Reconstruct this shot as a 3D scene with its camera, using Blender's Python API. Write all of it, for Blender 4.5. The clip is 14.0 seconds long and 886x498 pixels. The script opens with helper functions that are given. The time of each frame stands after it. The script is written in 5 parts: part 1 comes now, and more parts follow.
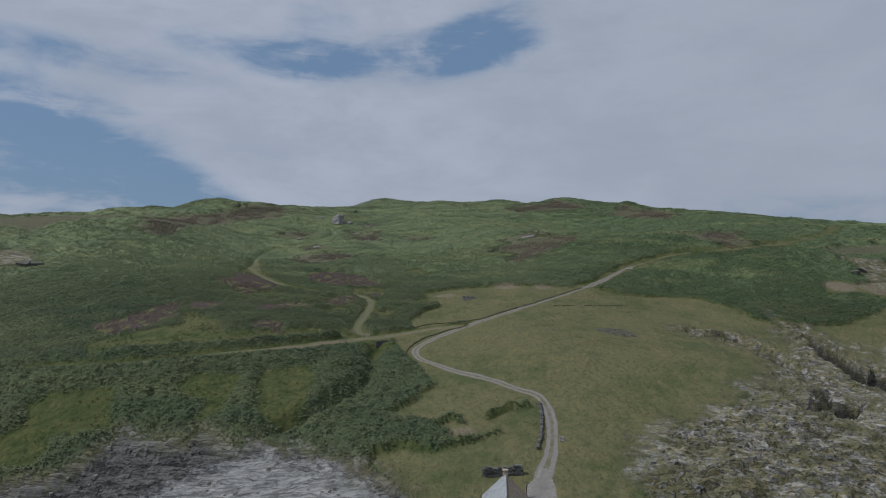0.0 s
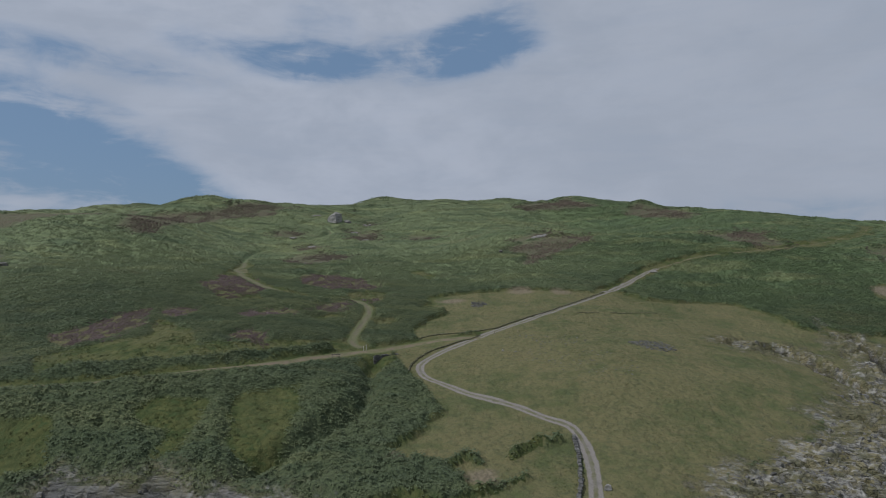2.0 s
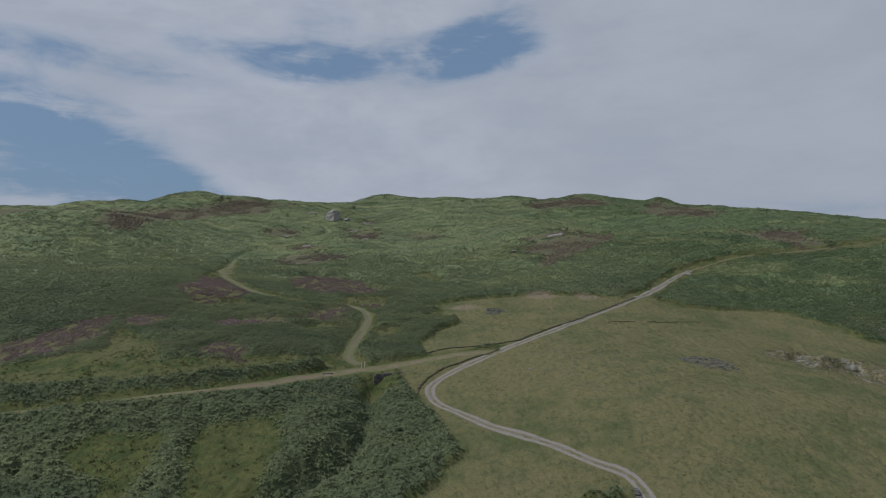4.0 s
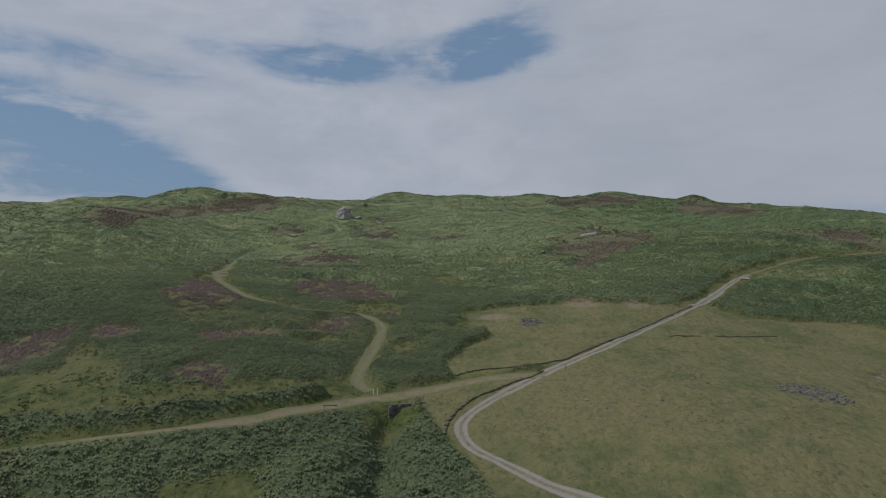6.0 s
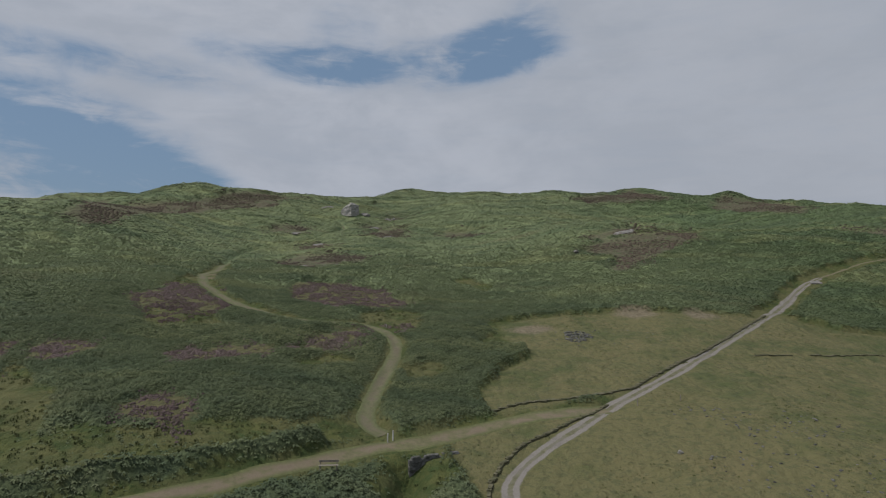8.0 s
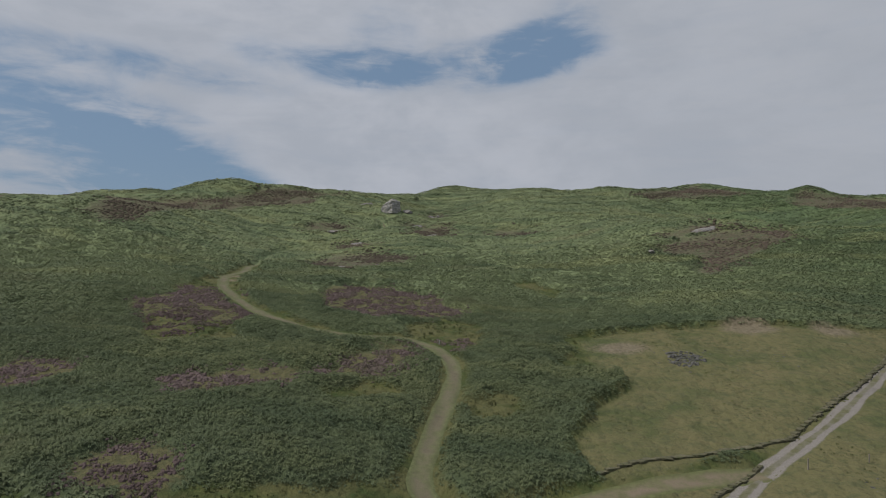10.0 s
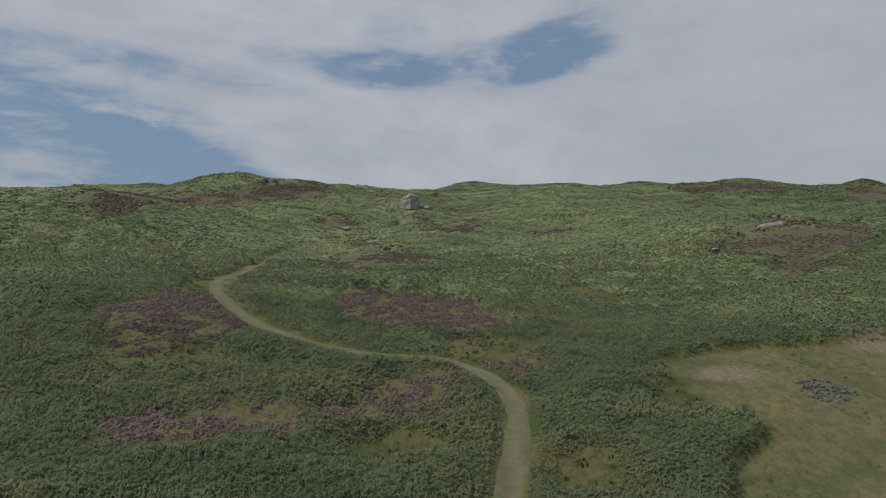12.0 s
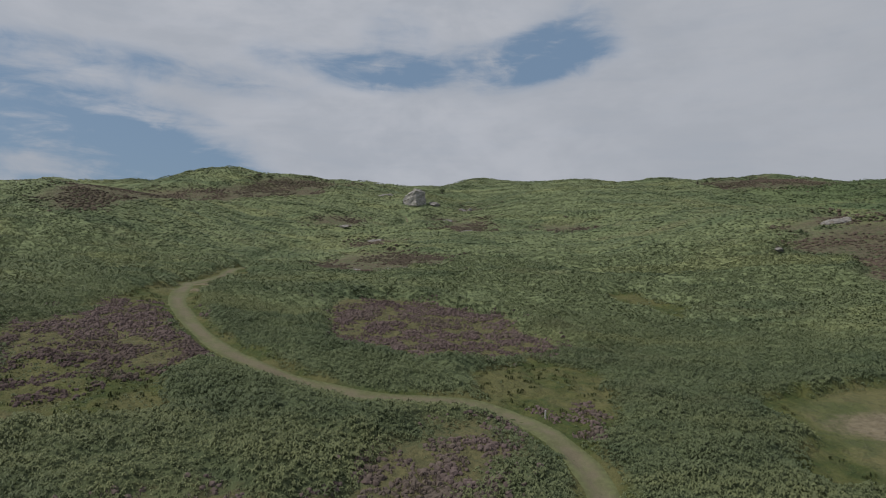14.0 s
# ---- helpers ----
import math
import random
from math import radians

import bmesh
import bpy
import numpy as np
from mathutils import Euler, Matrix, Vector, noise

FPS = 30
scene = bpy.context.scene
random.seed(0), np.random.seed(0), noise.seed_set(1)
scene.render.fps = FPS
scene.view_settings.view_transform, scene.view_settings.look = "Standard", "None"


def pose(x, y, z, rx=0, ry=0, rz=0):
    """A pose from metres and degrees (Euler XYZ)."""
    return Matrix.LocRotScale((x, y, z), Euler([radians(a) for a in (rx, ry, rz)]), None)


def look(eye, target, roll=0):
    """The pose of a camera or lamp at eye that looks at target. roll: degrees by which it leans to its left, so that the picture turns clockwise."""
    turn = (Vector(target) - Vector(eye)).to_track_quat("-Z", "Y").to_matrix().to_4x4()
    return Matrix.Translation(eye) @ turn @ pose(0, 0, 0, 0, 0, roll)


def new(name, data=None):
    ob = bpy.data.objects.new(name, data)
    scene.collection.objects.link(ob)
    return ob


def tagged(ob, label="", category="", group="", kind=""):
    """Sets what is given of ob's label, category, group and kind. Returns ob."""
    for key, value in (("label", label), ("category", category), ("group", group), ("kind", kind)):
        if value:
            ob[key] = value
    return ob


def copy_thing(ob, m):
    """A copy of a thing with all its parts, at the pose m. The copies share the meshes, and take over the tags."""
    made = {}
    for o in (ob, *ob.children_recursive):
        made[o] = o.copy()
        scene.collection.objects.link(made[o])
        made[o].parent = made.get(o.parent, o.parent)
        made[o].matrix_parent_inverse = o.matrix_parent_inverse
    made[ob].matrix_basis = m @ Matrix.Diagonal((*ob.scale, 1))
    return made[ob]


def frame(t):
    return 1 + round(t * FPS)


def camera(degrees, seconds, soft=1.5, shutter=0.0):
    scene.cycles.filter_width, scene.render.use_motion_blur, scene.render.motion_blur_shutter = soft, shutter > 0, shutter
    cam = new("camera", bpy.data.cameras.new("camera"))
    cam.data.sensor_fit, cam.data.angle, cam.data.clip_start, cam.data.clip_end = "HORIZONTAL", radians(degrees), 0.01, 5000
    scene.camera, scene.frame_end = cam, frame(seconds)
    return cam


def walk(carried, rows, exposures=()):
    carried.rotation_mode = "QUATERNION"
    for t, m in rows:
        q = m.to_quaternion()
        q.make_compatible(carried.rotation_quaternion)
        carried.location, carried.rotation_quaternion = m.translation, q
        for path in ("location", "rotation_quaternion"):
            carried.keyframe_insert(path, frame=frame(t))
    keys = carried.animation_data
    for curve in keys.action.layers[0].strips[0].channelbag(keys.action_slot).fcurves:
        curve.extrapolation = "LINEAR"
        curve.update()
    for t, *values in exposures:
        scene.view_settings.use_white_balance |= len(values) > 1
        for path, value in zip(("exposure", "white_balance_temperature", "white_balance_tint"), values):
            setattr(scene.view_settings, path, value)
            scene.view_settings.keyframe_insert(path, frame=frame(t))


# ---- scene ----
cam = camera(68.3, 14.0, soft=1.1)
METRES, EYE, TILT, LEAN, TURN = 150.0, 45.0, 1.15, 0.0, 0.0
ROWS = [
    (0.0, 0.0, 0.0, 0.0, 0.0, 0.0, 0.0),
    (0.5, -0.0031, 0.0332, -0.0003, -0.0, 0.03, -0.03),
    (1.0, -0.0063, 0.0676, -0.0011, 0.0, 0.06, -0.05),
    (1.5, -0.0089, 0.1032, -0.0022, 0.01, 0.09, -0.08),
    (2.0, -0.0123, 0.1399, -0.0028, -0.0, 0.13, -0.13),
    (2.5, -0.0159, 0.1767, -0.0043, -0.02, 0.18, -0.2),
    (3.0, -0.0197, 0.2134, -0.0059, -0.04, 0.22, -0.27),
    (5.5, -0.0417, 0.4, -0.0097, 0.68, 0.37, -0.49),
    (6.0, -0.0467, 0.4373, -0.0102, 1.11, 0.42, -0.53),
    (6.5, -0.0521, 0.4749, -0.011, 1.17, 0.46, -0.58),
    (7.0, -0.058, 0.5129, -0.0114, 1.19, 0.49, -0.58),
    (9.5, -0.0909, 0.6923, -0.0149, 4.15, 0.57, -0.78),
    (10.0, -0.0991, 0.7256, -0.0155, 5.14, 0.6, -0.81),
    (10.5, -0.1078, 0.7579, -0.0164, 5.75, 0.62, -0.83),
    (11.0, -0.1173, 0.7903, -0.0172, 6.07, 0.62, -0.85),
    (11.5, -0.1273, 0.8226, -0.0181, 6.11, 0.66, -0.87),
    (12.0, -0.1368, 0.8553, -0.0192, 6.13, 0.66, -0.86),
    (12.5, -0.1453, 0.8878, -0.0196, 6.17, 0.68, -0.87),
    (13.0, -0.153, 0.9201, -0.0202, 6.2, 0.72, -0.88),
    (13.5, -0.1599, 0.9525, -0.0197, 6.23, 0.74, -0.91),
    (14.0, -0.1661, 0.9837, -0.0196, 6.26, 0.78, -0.9),
]
walk(cam, [(t, pose(0, 0, EYE, TILT, LEAN, TURN) @ pose(METRES * x, METRES * y, METRES * z, 90 + pitch, roll, yaw)) for t, x, y, z, yaw, pitch, roll in ROWS], exposures=[(0.0, -0.52, 5870, 10), (3.0, -0.49, 6000, 10), (6.5, -0.46, 6200, 10), (10.0, -0.4, 6420, 10), (14.0, -0.38, 6500, 10)])

# ---------------------------------------------------------------- world, sun
SUN_EL, SUN_AZ = 54.0, -103.0          # degrees; azimuth from +y towards +x
to_sun = Vector((math.sin(radians(SUN_AZ)) * math.cos(radians(SUN_EL)),
                 math.cos(radians(SUN_AZ)) * math.cos(radians(SUN_EL)), math.sin(radians(SUN_EL))))
sun_data = bpy.data.lights.new("sun", "SUN")
sun_data.energy, sun_data.angle, sun_data.color = 3.6, radians(1.0), (1.0, 0.95, 0.86)
sun = new("sun", sun_data)
sun.matrix_world = look(to_sun * 800, (0, 0, 0))


class Nodes:
    """Short hand for a node tree."""

    def __init__(self, tree):
        self.tree = tree
        tree.nodes.clear()

    def add(self, kind, inputs=(), **props):
        n = self.tree.nodes.new(kind)
        for k, v in props.items():
            setattr(n, k, v)
        for k, v in dict(inputs).items():
            self.put(n.inputs[k], v)
        return n

    def put(self, socket, v):
        if isinstance(v, bpy.types.NodeSocket):
            self.tree.links.new(v, socket)
        else:
            socket.default_value = v

    def math(self, op, a, b=0.0, c=0.0, clamp=False):
        n = self.add("ShaderNodeMath", operation=op, use_clamp=clamp)
        for i, v in enumerate((a, b, c)):
            self.put(n.inputs[i], v)
        return n.outputs[0]

    def step(self, v, lo, hi, a=0.0, b=1.0):
        n = self.add("ShaderNodeMapRange", interpolation_type="SMOOTHSTEP")
        for i, w in enumerate((v, lo, hi, a, b)):
            self.put(n.inputs[i], w)
        return n.outputs[0]

    def noise(self, vec, scale, detail=4.0, rough=0.55, distort=0.0):
        n = self.add("ShaderNodeTexNoise", {"Vector": vec, "Scale": scale, "Detail": detail, "Roughness": rough, "Distortion": distort})
        return n.outputs[0]

    def mix(self, f, a, b):
        n = self.add("ShaderNodeMix", data_type="RGBA")
        self.put(n.inputs[0], f)
        self.put(n.inputs[6], a if not isinstance(a, tuple) else (*a, 1.0)[:4])
        self.put(n.inputs[7], b if not isinstance(b, tuple) else (*b, 1.0)[:4])
        return n.outputs[2]

    def scaled(self, vec, s):
        n = self.add("ShaderNodeVectorMath", operation="MULTIPLY")
        self.put(n.inputs[0], vec)
        n.inputs[1].default_value = s
        return n.outputs[0]


world = bpy.data.worlds.new("sky")
world.use_nodes = True
scene.world = world
w = Nodes(world.node_tree)
way = w.add("ShaderNodeTexCoord").outputs["Generated"]
sky = w.add("ShaderNodeTexSky", sky_type="NISHITA", sun_disc=False, sun_elevation=radians(SUN_EL), sun_rotation=radians(SUN_AZ),
            air_density=1.0, dust_density=1.2, ozone_density=1.5)
xyz = w.add("ShaderNodeSeparateXYZ", {0: way})
azim = w.math("MULTIPLY", w.math("ARCTAN2", xyz.outputs[0], xyz.outputs[1]), 57.2958)
elev = w.math("MULTIPLY", w.math("ARCSINE", xyz.outputs[2]), 57.2958)
flat = w.add("ShaderNodeCombineXYZ", {0: azim, 1: elev}).outputs[0]
# ragged streaks: stretched along the horizon
n_big = w.noise(w.scaled(flat, (0.07, 0.15, 1)), 1.0, 5, 0.6, 0.3)
n_fine = w.noise(w.scaled(flat, (0.20, 0.48, 1)), 1.0, 6, 0.6, 0.5)
n_wisp = w.noise(w.scaled(flat, (0.10, 0.75, 1)), 1.0, 5, 0.58, 0.8)
wob = w.math("ADD", w.math("MULTIPLY", w.math("SUBTRACT", n_big, 0.5), 1.0), w.math("MULTIPLY", w.math("SUBTRACT", n_fine, 0.5), 1.9))
wob = w.math("ADD", wob, w.math("MULTIPLY", w.math("SUBTRACT", n_wisp, 0.5), 0.9))
# openings in the cloud deck: azimuth, elevation, half width, half height, slope in degrees, strength (minus: a thicker lump)
OPENINGS = [(5.2, 19.6, 4.2, 2.8, 36.0, 0.75), (-1.5, 17.8, 8.5, 2.0, 6.0, 0.95), (-11.0, 17.2, 5.0, 1.6, -4.0, 0.9), (-4.6, 20.8, 5.0, 1.2, -10.0, -0.35), (-10.5, 20.6, 3.0, 1.6, 10.0, 0.6), (-17.0, 17.2, 7.5, 1.4, -9.0, 0.75),
            (-25.5, 19.6, 4.5, 1.3, -12.0, -0.35), (-33.0, 7.0, 12.0, 3.0, -8.0, 1.15), (-23.5, 6.4, 7.5, 2.0, -22.0, 0.9), (-16.5, 3.8, 5.0, 1.0, -24.0, 0.5), (-33.0, 11.6, 9.0, 2.2, -12.0, 1.05), (1.0, 18.4, 4.5, 2.0, 20.0, 0.85), (-30.5, 10.2, 4.0, 0.4, -4.0, -0.3), (-33.5, 4.6, 4.0, 0.35, -4.0, -0.5), (-31.0, 8.0, 9.0, 3.6, -16.0, 0.7),
            (-30.0, 15.6, 10.0, 1.2, -4.0, 0.95), (-48.0, 12.0, 9.0, 6.0, 0.0, 0.9), (33.0, 3.4, 12.0, 1.3, -5.0, 0.75), (60.0, 28.0, 22.0, 9.0, 15.0, 0.9),
            (-95.0, 35.0, 30.0, 14.0, 0.0, 0.9), (150.0, 40.0, 40.0, 14.0, 10.0, 0.9)]
gap = None
for ga, ge, gw, gh, gs, gk in OPENINGS:
    ca, sa = math.cos(radians(gs)), math.sin(radians(gs))
    dx, dy = w.math("SUBTRACT", azim, ga), w.math("SUBTRACT", elev, ge)
    px = w.math("DIVIDE", w.math("ADD", w.math("MULTIPLY", dx, ca), w.math("MULTIPLY", dy, sa)), gw)
    py = w.math("DIVIDE", w.math("SUBTRACT", w.math("MULTIPLY", dy, ca), w.math("MULTIPLY", dx, sa)), gh)
    rr = w.math("ADD", w.math("MULTIPLY", px, px), w.math("MULTIPLY", py, py))
    hole = w.math("MULTIPLY", w.math("EXPONENT", w.math("MULTIPLY", w.math("MULTIPLY", rr, rr), -0.6)), gk)
    gap = hole if gap is None else w.math("ADD", gap, hole)
torn = w.math("MULTIPLY", gap, w.math("ADD", 1.0, w.math("MULTIPLY", wob, 1.3)))
open_sky = w.step(w.math("ADD", torn, w.math("MULTIPLY", wob, 0.5)), -0.1, 2.0)
cover = w.math("MULTIPLY", w.math("SUBTRACT", 1.0, open_sky), w.step(n_wisp, 0.2, 0.6, 0.92, 1.0))
shade_n = w.math("ADD", w.math("MULTIPLY", n_fine, 0.2), w.math("MULTIPLY", n_big, 0.8))
cloud = w.mix(w.step(shade_n, 0.38, 0.62), (4.9, 5.25, 5.9), (5.9, 6.15, 6.75))
cloud = w.mix(w.step(azim, -12.0, 30.0, 0.0, 0.55), cloud, (4.8, 5.05, 5.5))
hazy = w.mix(0.75, sky.outputs[0], (2.3, 3.4, 4.9))
air = w.mix(cover, hazy, cloud)
bg = w.add("ShaderNodeBackground", {"Color": air, "Strength": 0.1})
w.add("ShaderNodeOutputWorld", {"Surface": bg.outputs[0]})

# ---------------------------------------------------------------- plan of the land (metres; x right, y up the hill)
GX = (-230, -135, -85, -45, -10, 30, 75, 135, 225)
GY = (55, 95, 120, 145, 175, 210, 250, 295, 335, 385, 460)
HEIGHTS = (
    (1.1, -3.4, -4.2, -0.5, 3.2, 4.2, 3.4, -2.7, -4.3),
    (3.9, 0.9, 5.9, 9.7, 15.1, 16.0, 11.9, -2.0, -2.6),
    (8.2, 8.5, 22.1, 22.2, 20.8, 21.5, 17.7, -0.6, -0.3),
    (13.4, 18.8, 26.2, 28.9, 25.0, 28.1, 22.3, 4.4, 1.4),
    (22.3, 30.3, 34.2, 33.3, 31.6, 31.6, 27.2, 19.5, 3.8),
    (35.5, 41.2, 42.0, 39.4, 37.2, 38.1, 34.6, 36.1, 16.9),
    (53.7, 47.9, 44.1, 44.5, 43.6, 46.0, 48.0, 48.6, 47.1),
    (62.6, 63.9, 49.2, 50.2, 50.2, 57.8, 57.2, 60.4, 58.6),
    (68.2, 65.2, 62.4, 58.6, 62.0, 62.9, 56.7, 68.4, 59.7),
    (67.9, 79.8, 77.1, 69.1, 75.9, 74.7, 77.9, 75.0, 67.0),
    (54.6, 60.1, 75.8, 89.1, 85.9, 84.5, 84.8, 83.3, 46.5),
)
# knolls and hollows: x, y, half widths, height
MOUNDS = [
    (-131, 370, 17, 15, 2.1),
    (-118, 366, 20, 16, -2.8),
    (-156, 372, 10, 16, -2.8),
    (-178, 362, 18, 16, 0.2),
    (-210, 352, 16, 18, 1.5),
    (-64, 420, 16, 20, 0.7),
    (-90, 400, 18, 20, -0.2),
    (-32, 412, 20, 20, 1.1),
    (5, 432, 16, 22, 1.6),
    (37, 440, 16, 18, 3.6),
    (58, 438, 9, 18, -2.0),
    (80, 436, 20, 16, 3.4),
    (109, 384, 7, 6, 2.8),
    (114, 386, 16, 12, 1.3),
    (97, 400, 10, 14, -2.3),
    (130, 400, 14, 14, -1.1),
    (170, 424, 24, 20, 1.0),
    (37, 281, 14, 9, 1.3),
    (-57, 358, 14, 11, 2.6),
    (-80, 340, 20, 16, -0.2),
    (-40, 370, 18, 16, 0.1),
    (40, 380, 24, 20, 2.8),
]
TRACK = [(13.1, 89.5), (14.4, 92.8), (16.1, 97.7), (17.5, 105.2), (18, 112.3), (17.1, 117.9), (13.8, 121.1), (10.5, 124.9), (6.8, 128), (2.8, 131), (-1.3, 135.9), (-4.8, 140.3), (-6, 143.6), (-6.1, 146.8), (-4.7, 150.1), (-2, 153.7), (2.2, 158.2), (6, 163), (9.9, 166.7), (15.5, 172.4), (21.9, 179.9), (29.6, 189.4), (38.9, 201.3), (49.5, 214.1), (61, 229.5), (67.8, 235.4), (74.1, 239.6), (85, 246.6), (95.5, 251.7), (115, 257.4), (127.5, 260.4), (142, 266.4), (156, 274.6), (172.2, 289.9), (219.2, 356.5)]
LANE = [(6, 163), (0.9, 161.5), (-3.3, 160.2), (-7.3, 158.6), (-11.2, 156.4), (-14.9, 154.1), (-18.6, 152.6), (-21.9, 150), (-24.9, 147.3), (-27.8, 145), (-30.4, 142.1), (-33, 140.2), (-38.1, 137), (-43.1, 134.6), (-48.1, 132.9), (-59.8, 128.9), (-64.2, 128), (-74.7, 126.7), (-86, 127.2)]
FOOTPATH = [(-18.5, 155.4), (-20.2, 156.9), (-20.9, 159.1), (-20.9, 161.9), (-20.7, 167.3), (-20.2, 174.3), (-19.9, 180.7), (-20.7, 185.9), (-22.6, 189.8), (-24.7, 192.5), (-27.1, 194.4), (-30.6, 194.5), (-35.2, 194.2), (-38.4, 195), (-41.8, 196.1), (-45.6, 198.1), (-50.3, 201.7), (-54.9, 206.5), (-57.9, 210.3), (-61.4, 215.3), (-64.5, 222.2), (-71.1, 239.1), (-70.9, 248), (-78.6, 273.1)]
SHEEPWALK = [(-78.6, 273.1), (-80.7, 284.7), (-81, 297.4), (-77.3, 304.8), (-69.8, 309.6), (-64.7, 315.5), (-59.9, 325.1), (-56.6, 336.2), (-59.6, 345.7), (-68.5, 347.9), (-74.2, 347)]
GULLY = [(-15.2, 149.2), (-15.5, 139.9), (-14.7, 139.4), (-14.7, 128.2), (-17, 121.9), (-20, 118), (-23.9, 112.9), (-26.9, 109.5)]
HEDGE = [(-69.7, 131.1), (-61.9, 132.5), (-54.5, 134.9), (-46.3, 136.5), (-38.7, 140.5), (-30.8, 146.4), (-24.8, 151.4)]
THICKETS = [[(7.3, 109.2), (10.2, 112.2), (14.6, 113.4)], [(-1.5, 98.8), (0.5, 99.6), (4, 101.2), (8.6, 103.7)], [(-1, 107.5), (1.5, 109.5), (3, 108)]]
INLET_A = [(61.2, 168.4), (68.8, 167.5), (75.6, 166.6), (78.5, 160.7), (78.5, 147.9)]
INLET_B = [(100.4, 182.9), (99.9, 173.7), (99.9, 167.6), (99.2, 160.6), (103.5, 158.8)]
BOWL = [(64.8, 125.1), (66.4, 121.2), (70.5, 121.1), (78.8, 127.8)]
COAST_SLOPE = [(80.5, 206), (84.7, 193.9), (88.7, 188.1), (96.2, 180.9), (105.7, 183.8), (114.8, 185.8), (132.7, 196.5), (175, 200), (175, 120), (93, 140), (80, 150)]
BARE_EARTH = [(-67.3, 237.0, 2.6), (-66.0, 229.0, 2.2), (-64.0, 222.5, 1.6), (3.1, 104.5, 1.8), (4.2, 102.6, 1.2), (-7.4, 108.7, 0.9), (0.5, 195.5, 3.0), (20.0, 204.5, 3.2), (31.0, 204.5, 2.6), (128.0, 211.0, 5.0), (140.0, 212.0, 6.0)]
PASTURE = [(-4.4, 80), (-4.8, 87.9), (-7.5, 92.3), (-10.9, 95.2), (-10.4, 97.7), (-7.1, 98.7), (-2, 97.9), (1.4, 100.1), (1, 105.6), (-2.2, 108.3), (-9.2, 111.2), (-4.9, 115.9), (-3.8, 120.3), (-0.7, 123.6), (-2.7, 127.4), (-6.9, 140), (-8.6, 145.7), (-10.7, 150.3), (-11.5, 156), (-7, 158.5), (0, 162.3), (6, 164.5), (10, 167.5), (16, 174.5), (30, 190.5), (47, 209), (55.6, 203.5), (64.5, 203.8), (70, 207), (80.5, 206), (87.5, 196.3), (86.3, 180), (93, 160), (76.9, 144.8), (61.2, 126.5), (52.2, 117.5), (44.6, 111.1), (35.1, 105.6), (31, 98.4), (26.7, 91), (27.2, 80)]
ENCLOSURE = [(-4, 199.4), (-4.1, 188.6), (-3.8, 183.9), (-1.3, 185.1), (-0.7, 180.3), (-3.3, 177.5), (-5.6, 174.6), (-8.2, 167.4), (-7.5, 163.5), (-6.3, 161.1), (-1.9, 162.7), (3.6, 165.2), (8.5, 167), (12.7, 170.5), (19, 177.5), (26.8, 186.3), (35.6, 196.6), (43.3, 205.7), (38.3, 206.2), (31.6, 206), (23.4, 206.1), (14.9, 205.7), (6.1, 203.6), (-0.8, 202.1)]
VERGE = [(-47.5, 146.6), (-33.2, 151.5), (-26.1, 151.2), (-18, 152.6), (-19.1, 150.8), (-23.8, 147), (-32.2, 146.4), (-38.3, 141), (-41.9, 138.6), (-50.4, 137), (-56.3, 142.2)]
def ring(x, y, a, b):
    """A rounded patch of the plan."""
    return [(x + a * math.cos(k * math.pi / 5), y + b * math.sin(k * math.pi / 5)) for k in range(10)]


